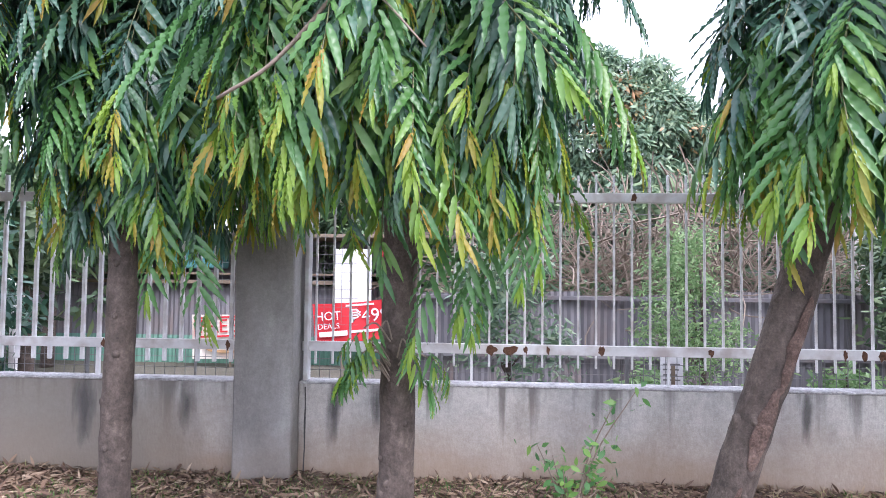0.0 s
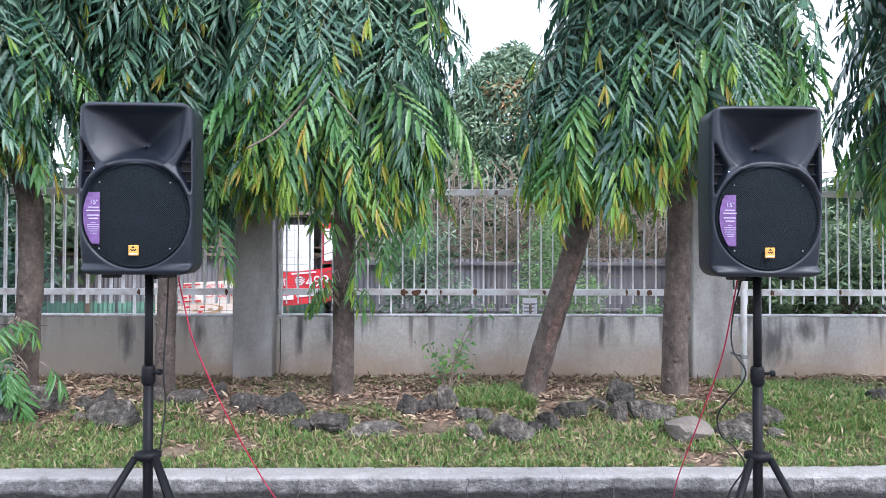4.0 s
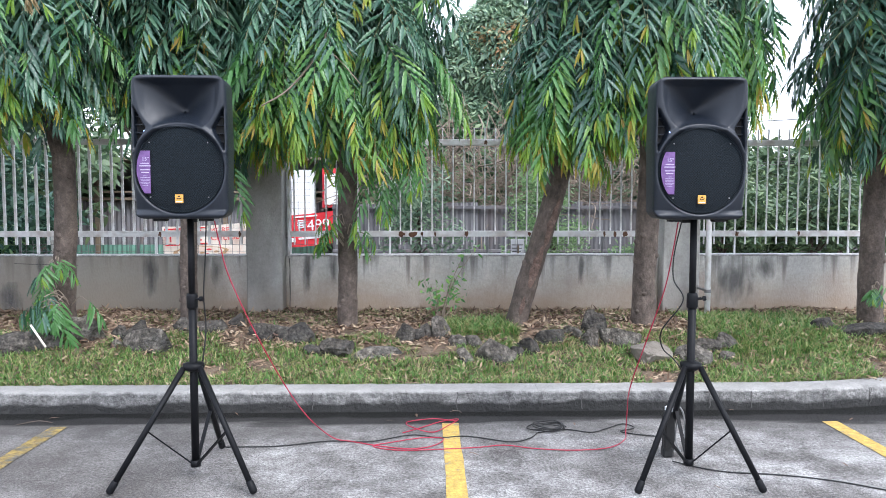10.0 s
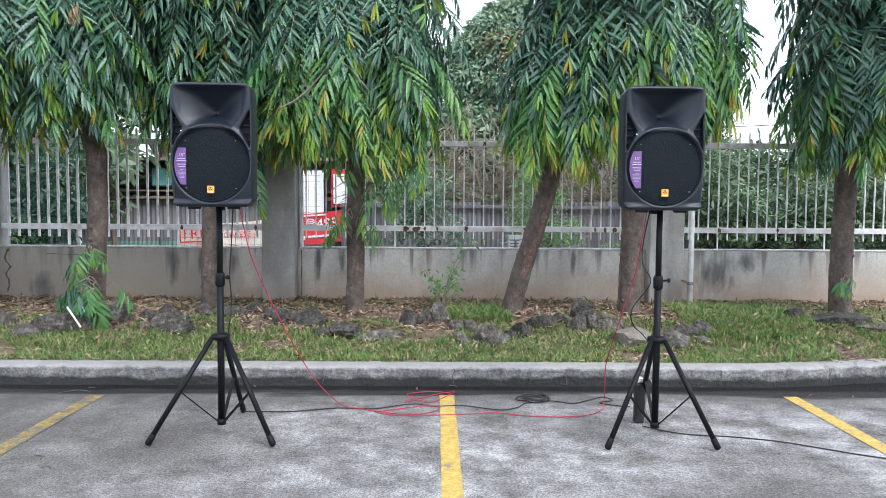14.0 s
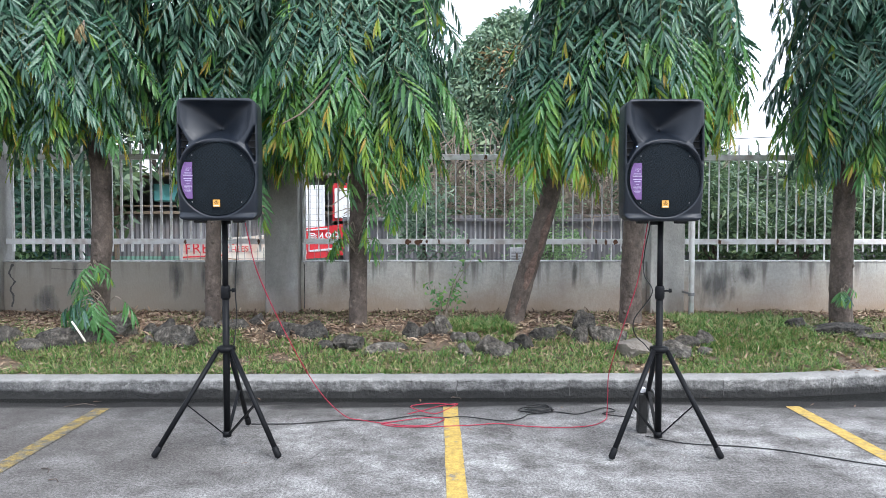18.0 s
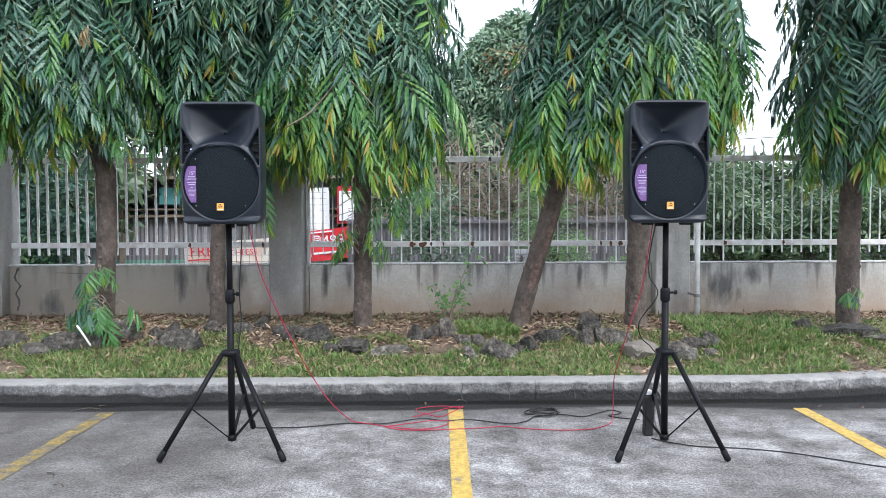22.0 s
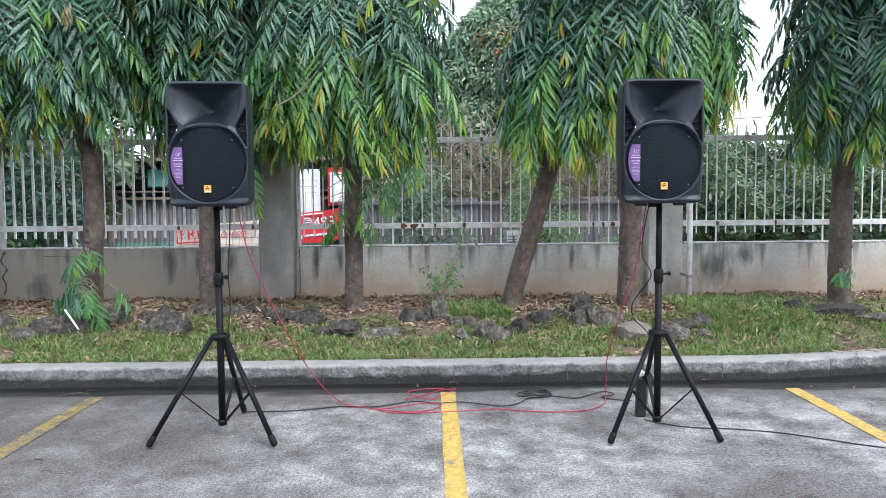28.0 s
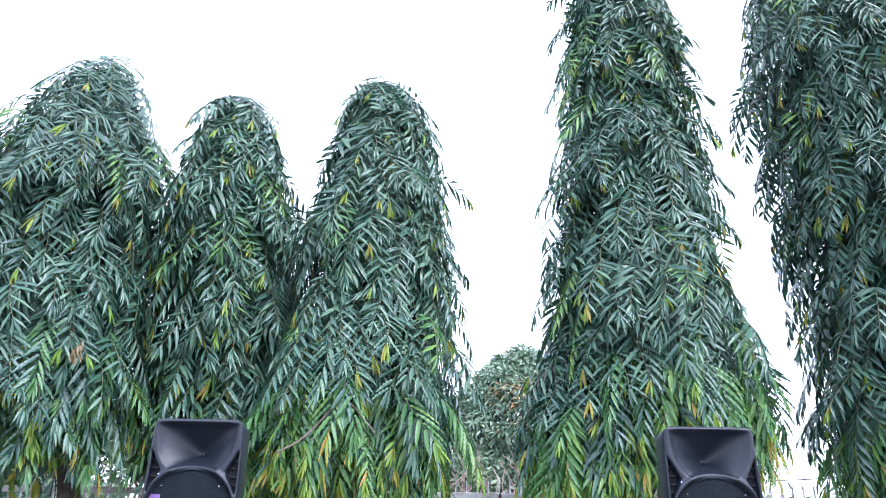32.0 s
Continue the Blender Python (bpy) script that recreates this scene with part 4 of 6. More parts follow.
def loudspeaker(at, turn, label):
    s = thing("loudspeaker", label, "loudspeaker", group="pair of loudspeakers")
    s.matrix_world = pose(*at, 0, 0, turn)
    cab = part("cabinet", CABINET, M_PLASTIC, s)
    gr = part("grille", disc(WOOFER_R - 0.002, 0.008, 64, 0.016, 10, WOOFER_Z), M_GRILLE, s, "round black perforated steel grille", True)
    ring = Geo().tube([(WOOFER_R * math.cos(a), 0.006, WOOFER_Z + WOOFER_R * math.sin(a)) for a in (2 * math.pi * i / 64 for i in range(65))], 0.0035, 6, False)
    part("grille_rim", ring, M_GRILLE, s, smooth=True)
    for x in (-0.132, 0.132):
        for z in (0.10, 0.352):
            part("screw", disc(0.0036, -0.001, 8, 0.002, 1).add([], []), M_CHROME, s, "small bright screw").location = (x, 0, z)
    for sx in (-1, 1):
        p = part("port", Geo().add([(sx * a, 0.046, z) for a, z in ((0.148, 0.418), (0.209, 0.303), (0.209, 0.530))], [(0, 1, 2)]), M_DARK, s, "dark triangular bass port")
        for k in range(4):
            z = 0.36 + 0.038 * k
            a = 0.207 - 0.05 * (1 - abs(z - 0.418) / 0.12)
            part("port_slat", Geo().box(min(sx * a, sx * 0.207), max(sx * a, sx * 0.207), 0.030, 0.044, z - 0.0025, z + 0.0025, 0.001), M_PLASTIC, p)
    b = part("badge", Geo().box(-0.019, 0.019, -0.013, -0.008, 0.073, 0.113, 0.002), M_ORANGE, s, "small square orange badge")
    part("emblem", Geo().tube([(-0.010, -0.0135, 0.098), (-0.004, -0.0135, 0.092), (0, -0.0135, 0.097), (0.004, -0.0135, 0.092), (0.010, -0.0135, 0.098)], 0.0022, 6)
         .add([(-0.006, -0.0142, 0.102), (0.006, -0.0142, 0.102), (0.003, -0.0142, 0.108), (-0.003, -0.0142, 0.108)], [(0, 1, 2, 3)]), M_DARK, b)
    part("badge_strip", Geo().box(-0.015, 0.015, -0.0145, -0.012, 0.077, 0.082, 0.001), M_CREAM, b)
    # the sticker follows the round edge of the grille
    pts = [(-0.128, 0.118)]
    for i in range(17):
        z = 0.118 + 0.196 * i / 16
        pts.append((-math.sqrt(max(0, (WOOFER_R - 0.006) ** 2 - (z - WOOFER_Z) ** 2)), z))
    pts.append((-0.128, 0.314))
    g = Geo().add([(x, -0.0035 - 0.006 * (1 - ((x + 0.0) ** 2) / 0.0388), z) for x, z in pts], [tuple(range(len(pts)))])
    st = part("sticker", g, M_PURPLE, s, "glossy purple product sticker with white print")
    part("lettering", text_mesh('15"', 0.024, M_LILAC), M_LILAC, st).location = (-0.150, -0.0065, 0.275)
    for z, w, h in ((0.256, 0.040, 0.005), (0.244, 0.052, 0.006), (0.226, 0.046, 0.006), (0.214, 0.034, 0.006), (0.198, 0.018, 0.003),
                    (0.190, 0.044, 0.0025), (0.183, 0.044, 0.0025), (0.176, 0.040, 0.0025), (0.169, 0.044, 0.0025), (0.162, 0.036, 0.0025), (0.155, 0.026, 0.0025)):
        part("print_line", Geo().box(-0.158 - w / 2 + 0.006, -0.158 + w / 2 + 0.006, -0.0075, -0.0066, z - h * 0.36, z + h * 0.36, 0.0004), M_LILAC, st)
    part("throat_plug", disc(0.006, 0.118, 12, 0.012, 3, THROAT[1]), M_PLASTIC, s, smooth=True)
    part("power_light", disc(0.0026, -0.002, 10, 0.002, 2), M_LED, s, "small glowing blue power light", True).location = (-0.154, 0, 0.404)
    for x in (-0.135, 0.075):
        part("foot", Geo().box(x, x + 0.06, 0.03, 0.08, -0.012, 0.004, 0.004), M_DARK, s)
    part("pole_socket", Geo().tube([(0.0, 0.19, -0.02), (0.0, 0.19, 0.01)], 0.026, 16), M_STEEL, s, smooth=True)
    return s


def speaker_stand(at, feet, top, label):
    """A tripod: two tubes, a collar with a knob, a hub, three legs and three flat braces."""
    s = thing("speaker_stand", label, "speaker stand", at=at, group="pair of speaker stands")
    part("upper_tube", Geo().tube([(0, 0, 0.86), (0, 0, top)], 0.0165, 20), M_STEEL, s, smooth=True)
    part("lower_tube", Geo().tube([(0, 0, 0.065), (0, 0, 0.88)], 0.0195, 20), M_STEEL, s, smooth=True)
    c = part("collar", Geo().tube([(0, 0, 0.847), (0, 0, 0.857), (0, 0, 0.912), (0, 0, 0.924)], [0.022, 0.027, 0.027, 0.022], 20), M_STEEL, s, smooth=True)
    part("knob", Geo().tube([(0.02, -0.012, 0.897), (0.048, -0.02, 0.899)], 0.006, 8).tube([(0.045, -0.02, 0.899), (0.060, -0.023, 0.900)], [0.013, 0.011], 10), M_STEEL, c)
    hub = Geo().tube([(0, 0, 0.540), (0, 0, 0.553), (0, 0, 0.575), (0, 0, 0.583)], [0.030, 0.052, 0.052, 0.026], 24)
    part("hub", hub, M_STEEL, s, smooth=True)
    part("foot_ring", Geo().tube([(0, 0, 0.058), (0, 0, 0.09)], 0.025, 16), M_STEEL, s, smooth=True)
    for fx, fy in feet:
        d = Vector((fx - at[0], fy - at[1], 0))
        o = d.normalized()
        a, b = o * 0.048 + Vector((0, 0, 0.560)), d + Vector((0, 0, 0.022))
        leg = part("leg", Geo().tube([a, b], 0.0145, 14), M_STEEL, s, smooth=True)
        e = (b - a).normalized()
        part("rubber_foot", Geo().tube([b - e * 0.05, b - e * 0.045, b + e * 0.002, b + e * 0.012], [0.0155, 0.0175, 0.0185, 0.010], 14), M_STEEL, leg, smooth=True)
        m = a.lerp(b, 0.52)
        f = Vector((0, 0, 0.078)) + o * 0.022
        side = o.cross(Vector((0, 0, 1)))
        run = (m - f).normalized()
        thick = run.cross(side) * 0.0035
        w = side * 0.009
        g = Geo().add([f - w - thick, f + w - thick, f + w + thick, f - w + thick, m - w - thick, m + w - thick, m + w + thick, m - w + thick],
                      [(0, 3, 2, 1), (4, 5, 6, 7), (0, 1, 5, 4), (1, 2, 6, 5), (2, 3, 7, 6), (3, 0, 4, 7)])
        part("brace", g, M_STEEL, s)
    return s


POLE_L, POLE_R = (-0.828, 0.790, 0), (1.635, 0.757, 0)
speaker_stand(POLE_L, [(-1.157, 0.562), (-0.486, 0.553), (-0.81, 1.19)], 1.312, "black steel tripod speaker stand on the concrete lot")
speaker_stand(POLE_R, [(1.313, 0.518), (1.904, 0.518), (1.645, 1.12)], 1.320, "black steel tripod speaker stand beside a power brick")
loudspeaker((-0.818, 0.615, 1.293), 2.0, "black moulded plastic loudspeaker with a round grille on a stand")
loudspeaker((1.605, 0.592, 1.290), 0.0, "black moulded plastic loudspeaker with its blue light on, on a stand")


# ---------------------------------------------------------------- beyond the fence
def leaf_cloud(r, centre, radii, clumps, per, leaf, size, spread=0.35):
    """Leaf clumps scattered over an ellipsoid, as arrays."""
    u = unit(r.normal(0, 1, (clumps, 3)))
    u[:, 2] = np.where(u[:, 2] < -0.5, -u[:, 2], u[:, 2])
    c = np.array(centre) + u * np.array(radii) * r.uniform(0.55, 1.05, (clumps, 1))
    p = np.repeat(c, per, axis=0) + unit(r.normal(0, 1, (clumps * per, 3))) * (r.uniform(0.2, 1, (clumps * per, 1)) * spread)
    n = len(p)
    d = unit(np.stack([r.normal(0, 1, n), r.normal(0, 1, n), r.normal(-0.5, 0.6, n)], axis=1))
    z = unit(np.cross(d, r.normal(0, 1, (n, 3))))
    return swarm(leaf[0] * np.array([1, 1.6, 1]), leaf[1], bases(p, d, np.cross(z, d), z, size * r.uniform(0.7, 1.3, n)))


def far_tree(name, at, height, radii, clumps, per, size, mat, label, seed, trunk_r=0.16, accent=None, spread=0.5, lobes=6):
    r = np.random.RandomState(seed)
    t = thing(name, label, "tree" if "tree" in name else "shrub", at=at)
    g = Geo()
    top = Vector((0, 0, height - radii[2] * 0.5))
    g.tube(smooth_path([(0, 0, -0.05), (0.03, 0, top.z * 0.5), top], 4), [trunk_r * (1 - 0.07 * i) for i in range(9)], 8)
    part("trunk", g, M_BARK, t, smooth=True)
    chunks, extra = [], []
    for k in range(lobes):
        a = r.uniform(0, 6.28)
        c = np.array([math.cos(a) * radii[0] * 0.6, math.sin(a) * radii[1] * 0.6, height - radii[2] + r.uniform(-0.6, 0.55) * radii[2]])
        if k == 0:
            c = np.array([0, 0, height - radii[2]])
        part("limb", Geo().tube(smooth_path([(0, 0, top.z * 0.45), tuple(c * 0.6 + np.array([0, 0, top.z * 0.25])), tuple(c)], 3), [trunk_r * 0.45, trunk_r * 0.4, trunk_r * 0.35, trunk_r * 0.3, trunk_r * 0.25, trunk_r * 0.2, trunk_r * 0.15], 6), M_BARK, t)
        q = np.array(radii) * r.uniform(0.45, 0.65)
        chunks.append(leaf_cloud(r, c, q, clumps // lobes, per, LOW, size, spread))
        if accent:
            extra.append(leaf_cloud(r, c + np.array([0, -0.2, 0.25 * q[2]]), q, max(2, clumps // lobes // 14), per // 2, LOW, size * 0.7, spread * 0.6))
    part("crown", fast_mesh("crown", *joined(chunks), mat), mat, t)["kind"] = "stuff"
    if accent:
        part("new_leaves", fast_mesh("new_leaves", *joined(extra), accent), accent, t, "russet new leaves")["kind"] = "stuff"
    return t


def mango_tree(at, height, radii, blobs, label, seed, russet):
    """A round crown made of many leafy domes; some domes carry russet new leaves."""
    r = np.random.RandomState(seed)
    t = thing("mango_tree", label, "tree", at=at)
    part("trunk", Geo().tube(smooth_path([(0, 0, -0.05), (0.1, 0, height * 0.3), (0, 0, height * 0.6)], 4), [0.24 - 0.012 * i for i in range(9)], 10), M_BARK, t, smooth=True)
    centre = np.array([0, 0, height - radii[2]])
    old, flush = [], []
    for k in range(blobs):
        u = unit(np.array([r.normal(), r.normal() - 0.5, r.normal() + 0.25]))
        c = centre + u * np.array(radii) * r.uniform(0.70, 0.88)
        rad = r.uniform(0.36, 0.66)
        n = int(520 * rad)
        v = unit(r.normal(0, 1, (n, 3)) + u * 0.9 + np.array([0, 0, 0.5]))
        p = c + v * rad * r.uniform(0.75, 1.05, (n, 1)) * np.array([1.15, 1.15, 0.8])
        d = unit(v * 0.7 + r.normal(0, 0.55, (n, 3)) + np.array([0, 0, -0.55]))
        z = unit(v + np.array([0, 0, 0.6]) + r.normal(0, 0.35, (n, 3)))
        z = unit(z - d * np.sum(z * d, axis=1, keepdims=True))
        m = bases(p, d, np.cross(z, d), z, r.uniform(0.17, 0.27, n))
        leaf = LOW[0] * np.array([1, 1.7, 1])
        is_new = russet > 0.1 and abs(u[0] + 0.05) < 0.30 and u[1] < 0.0 and 0.40 < u[2] < 0.68 or r.uniform() < russet * 0.25
        share = r.uniform(0, 1, n) < (0.30 if is_new else 0.015)
        if (~share).any():
            old.append(swarm(leaf, LOW[1], m[~share]))
        if share.any():
            flush.append(swarm(leaf, LOW[1], m[share]))
        if k % 6 == 0:
            part("limb", Geo().tube(smooth_path([(0, 0, height * 0.3), tuple(c * 0.5 + np.array([0, 0, height * 0.18])), tuple(c)], 3), [0.10, 0.09, 0.08, 0.07, 0.06, 0.05, 0.04], 6), M_BARK, t, smooth=True)
    part("crown", fast_mesh("crown", *joined(old), M_MANGO), M_MANGO, t)["kind"] = "stuff"
    part("new_leaves", fast_mesh("new_leaves", *joined(flush), M_FLUSH), M_FLUSH, t, "russet new leaves")["kind"] = "stuff"
    return t


mango_tree((3.0, 18.3, -0.05), 7.4, (2.5, 2.0, 3.2), 130, "large round-crowned tree with russet new leaves behind the fence", 21, 0.16)
mango_tree((6.6, 19.5, -0.05), 6.4, (2.4, 2.0, 2.7), 90, "broad tree with russet new leaves far behind the fence", 23, 0.08)
mango_tree((0.6, 18.8, -0.05), 6.0, (2.0, 1.8, 2.6), 70, "round-crowned green tree far behind the fence", 25, 0.05)
far_tree("tall_tree", (-9.8, 12.5, -0.05), 10.2, (1.6, 1.4, 2.2), 160, 30, 0.22, M_FLUSH, "tall sparse brownish tree beyond the row", 24, 0.2, None, 0.5, 7)
mango_tree((-3.0, 20.0, -0.05), 5.6, (3.0, 2.2, 2.4), 60, "dark round-crowned tree far behind the fence", 22, 0.0)
for k, (x, y, h, s) in enumerate(((5.2, 12.5, 3.3, 31), (7.4, 11.0, 3.0, 32), (9.6, 13.0, 3.3, 33), (4.0, 15.5, 3.4, 34), (-7.5, 12, 4.2, 35), (-5.9, 9.0, 3.0, 36), (-6.9, 8.2, 4.2, 58), (-8.5, 9.5, 3.6, 37),
                                  (6.6, 15, 3.6, 38), (0.0, 15.5, 4.2, 39), (-2.4, 15, 3.4, 40), (-10.5, 14, 5.0, 43), (12.5, 14, 3.8, 44), (0.7, 14.6, 2.7, 47), (2.1, 15.2, 3.0, 48), (-0.6, 13.6, 2.6, 50), (-2.9, 16.4, 5.6, 71), (-4.8, 16.8, 6.2, 72), (-6.9, 16.4, 5.8, 73), (-3.9, 17.2, 4.2, 74))):
    far_tree("broadleaf_tree", (x, y, -0.05), h, (1.7, 1.4, 1.7), 150, 30, 0.28, M_FAR, "dense dark green tree behind the fence", s, 0.12, None, 0.4, 6)
for k, (x, y, h, s) in enumerate(((4.4, 7.2, 1.95, 52), (5.3, 6.6, 1.8, 53), (6.2, 7.4, 2.0, 54), (7.3, 7.0, 1.9, 55), (4.9, 8.4, 2.3, 56), (6.9, 8.8, 2.4, 57), (-5.9, 6.8, 1.9, 59), (-5.2, 6.4, 2.1, 66), (-4.7, 5.7, 1.7, 67))):
    far_tree("hedge_shrub", (x, y, -0.05), h, (0.75, 0.6, 0.85), 110, 28, 0.12, M_LEAF if x < 0 else M_FAR, "dense dark green shrub close behind the fence", s, 0.04, None, 0.25, 5)
far_tree("feathery_shrub", (2.0, 6.9, -0.05), 2.1, (0.50, 0.42, 0.92), 130, 40, 0.060, M_FERN, "light green feathery shrub behind the fence", 41, 0.03, None, 0.20, 6)
far_tree("round_leaved_shrub", (0.20, 6.6, -0.05), 1.9, (0.55, 0.45, 0.7), 66, 26, 0.10, M_MANGO, "grey-green broad-leaved shrub behind the fence", 42, 0.03, None, 0.20, 5)
far_tree("low_shrub", (-4.75, 5.5, -0.05), 1.12, (0.40, 0.3, 0.40), 40, 22, 0.10, M_FERN, "bright light green weeds behind the wall", 47, 0.02, None, 0.16, 4)
far_tree("low_shrub", (1.2, 5.6, -0.05), 1.0, (0.35, 0.3, 0.35), 34, 22, 0.08, M_FERN, "low light green weeds behind the wall", 45, 0.02, None, 0.16, 4)
far_tree("low_shrub", (2.6, 5.4, -0.05), 1.05, (0.35, 0.3, 0.35), 34, 22, 0.08, M_FERN, "low light green weeds behind the wall", 46, 0.02, None, 0.16, 4)

gs = thing("sheet_fence", "grey weathered corrugated sheet fence on timber rails", "fence")
sheet = Geo()
nn = 41
for i in range(nn):
    xx = 0.8 * i / (nn - 1)
    yy = 0.012 * math.cos(i * math.pi / 2)
    sheet.v += [(xx, yy, 0), (xx, yy, 1.40)]
    if i:
        sheet.f.append((2 * i - 2, 2 * i, 2 * i + 1, 2 * i - 1))
sheet_mesh = sheet.mesh("corrugated_sheet", M_SHEET)
rr = random.Random(3)
for i in range(14):
    o = part("corrugated_sheet", sheet_mesh, M_SHEET, gs)
    o.location = (-1.2 + 0.78 * i, 9.0 + 0.02 * (i % 2), -0.06 + rr.uniform(-0.03, 0.03))
    o.rotation_euler = (0, radians(rr.uniform(-0.8, 0.8)), 0)
for z in (0.55, 1.25):
    part("timber_rail", Geo().box(-1.2, 9.7, 8.93, 8.975, z, z + 0.05), M_SHEET, gs)


# ---------------------------------------------------------------- clutter beyond the fence
def banner(name, at, w, h, mat, label, sag=0.02):
    """A vinyl banner hanging in the plane y = at.y, with slight waves."""
    n = 16
    g = Geo()
    for j in range(5):
        for i in range(n + 1):
            u, v = i / n, j / 4
            g.v.append((w * (u - 0.5), 0.02 * math.sin(u * 9 + v * 2), h * (v - 0.5) - sag * math.sin(math.pi * u)))
    g.f = [(j * (n + 1) + i, j * (n + 1) + i + 1, (j + 1) * (n + 1) + i + 1, (j + 1) * (n + 1) + i) for j in range(4) for i in range(n)]
    t = thing(name, label, "banner", at=at)
    part("sheet", g, mat, t)
    return t


t = banner("banner", (-3.35, 9.40, 0.66), 1.50, 0.62, M_CREAM, "cream vinyl food banner with red lettering hung behind the fence")
t.rotation_euler = (0, radians(-3), 0)
part("red_frame", Geo().box(-0.70, 0.00, -0.034, -0.030, -0.02, 0.005).box(-0.70, 0.00, -0.034, -0.030, 0.245, 0.27).box(-0.70, -0.675, -0.034, -0.030, 0.005, 0.245), M_BANNER_RED, t)
part("lettering", text_mesh("FREE", 0.27, M_BANNER_RED), M_BANNER_RED, t).location = (-0.36, -0.036, 0.125)
part("lettering", text_mesh("MORE", 0.12, M_BANNER_RED), M_BANNER_RED, t).location = (0.22, -0.036, 0.20)
part("lettering", text_mesh("CHEESE", 0.14, M_BANNER_RED), M_BANNER_RED, t).location = (0.30, -0.036, 0.08)
def blot(cx, cz, rx, rz, y, seed, n=22):
    """A flat uneven printed patch."""
    ring = [(cx + rx * math.cos(a) * (1 + 0.12 * noise.noise((math.cos(a) * 2, math.sin(a) * 2, seed))), y, cz + rz * math.sin(a) * (1 + 0.16 * noise.noise((math.cos(a) * 2, math.sin(a) * 2, seed + 5)))) for a in (6.2832 * i / n for i in range(n))]
    return Geo().add(ring, [tuple(range(n))])


M_CRUST = material("printed_crust", [(0.3, (0.36, 0.21, 0.10)), (0.7, (0.55, 0.36, 0.19))], rough=0.5, scale=14)
part("picture", blot(-0.12, -0.15, 0.46, 0.10, -0.031, 2), M_CRUST, t, "printed picture of a flat round pie")
part("picture", blot(-0.12, -0.135, 0.39, 0.075, -0.033, 4), M_CREAM, t)
for k, (x, z) in enumerate(((-0.36, -0.14), (-0.22, -0.10), (-0.10, -0.16), (0.02, -0.11), (0.14, -0.15), (-0.02, -0.185))):
    part("picture", blot(x, z, 0.045, 0.016, -0.035, k), M_BANNER_RED if k % 2 else M_CRUST, t)
t = banner("banner", (-1.80, 9.45, 0.88), 1.15, 0.54, M_BANNER_RED, "red vinyl price banner with white lettering behind the fence")
t.rotation_euler = (0, radians(-5), 0)
part("lettering", text_mesh("HOT", 0.17, M_WHITE), M_WHITE, t).location = (-0.36, -0.028, 0.08)
part("lettering", text_mesh("DEALS", 0.11, M_WHITE), M_WHITE, t).location = (-0.36, -0.028, -0.06)
part("lettering", text_mesh("\u20b1499", 0.26, M_WHITE), M_WHITE, t).location = (0.22, -0.028, 0.05)
for a in ((-0.50, -0.10, -0.20, -0.13), (-0.05, 0.48, -0.17, -0.135), (-0.1, 0.3, 0.20, 0.225)):
    part("print_bar", Geo().box(a[0], a[1], -0.030, -0.026, a[2], a[3]), M_WHITE, t)
t = banner("banner", (-0.92, 9.48, 0.90), 0.66, 0.56, M_BLACK_VINYL, "black vinyl banner with white streaks beside the price banner")
for k in range(5):
    part("white_streak", Geo().box(-0.3, 0.3, -0.026, -0.022, -0.002, 0.004 + 0.004 * k, 0.001, pose(0, 0, -0.15 + 0.09 * k, 0, -18 + 4 * k, 0)), M_WHITE, t)
t = banner("white_board", (-1.83, 9.50, 1.50), 0.52, 0.76, M_WHITE, "blank white tarpaulin board above the price banner", 0.0)
t = banner("white_board", (-1.24, 9.52, 1.58), 0.40, 0.66, M_BANNER_RED, "white board with a red border hung on a wire cage", 0.0)
part("white_panel", Geo().box(-0.16, 0.16, -0.034, -0.028, -0.28, 0.24), M_WHITE, t)

st = thing("market_stall", "low grey and green sheet-metal stall with timber shelf", "stall")
for k in range(-4, 5):
    o = part("wall_sheet", sheet_mesh, M_SHEET, st)
    o.location, o.scale = (-5.4 + 0.78 * k, 9.62, 0.55), (1, 1, 0.57)
    o = part("green_sheet", sheet.mesh("green_sheet", M_GREEN_SHEET) if k == -4 else green_mesh, M_GREEN_SHEET, st)
    green_mesh = o.data
    o.location, o.scale = (-5.4 + 0.78 * k, 9.60, -0.05), (1, 1, 0.47)
part("shelf", Geo().box(-8.5, -1.0, 9.45, 10.4, 1.37, 1.42), M_TIMBER, st)
part("shelf", Geo().box(-8.5, -1.0, 9.50, 10.4, 1.50, 1.53), M_TIMBER, st)
part("teal_box", Geo().box(-4.75, -3.95, 9.7, 10.2, 1.60, 1.92, 0.02), M_TEAL, st)
part("roof", Geo().box(-8.9, -0.8, 9.3, 11.0, 2.05, 2.10), M_TIMBER, st)
for x in (-8.4, -5.4, -3.2, -1.1):
    part("post", Geo().box(x, x + 0.07, 9.5, 9.57, -0.06, 2.05), M_TIMBER, st)
part("back_wall", Geo().box(-8.8, -0.9, 10.6, 10.7, -0.06, 2.05), M_SHEET, st)


# the stall and its banners stand well back from the wall
for o in [o for o in bpy.data.objects if o.parent is None and o.name.split(".")[0] in ("banner", "white_board", "market_stall")]:
    k = 1.239
    o.location = (0.368 + (o.location.x - 0.368) * k, o.location.y + (3.45 if o.name == "market_stall" else 3.05), 1.29 + (o.location.z - 1.29) * k)
    o.scale = (k, 1, k)
    if o.name.startswith("banner"):
        z = o.location.z / k
        for x in (-0.22, 0.22):
            part("pole", Geo().box(x - 0.015, x + 0.015, 0.024, 0.05, -z - 0.08, 0.2), M_TIMBER, o)


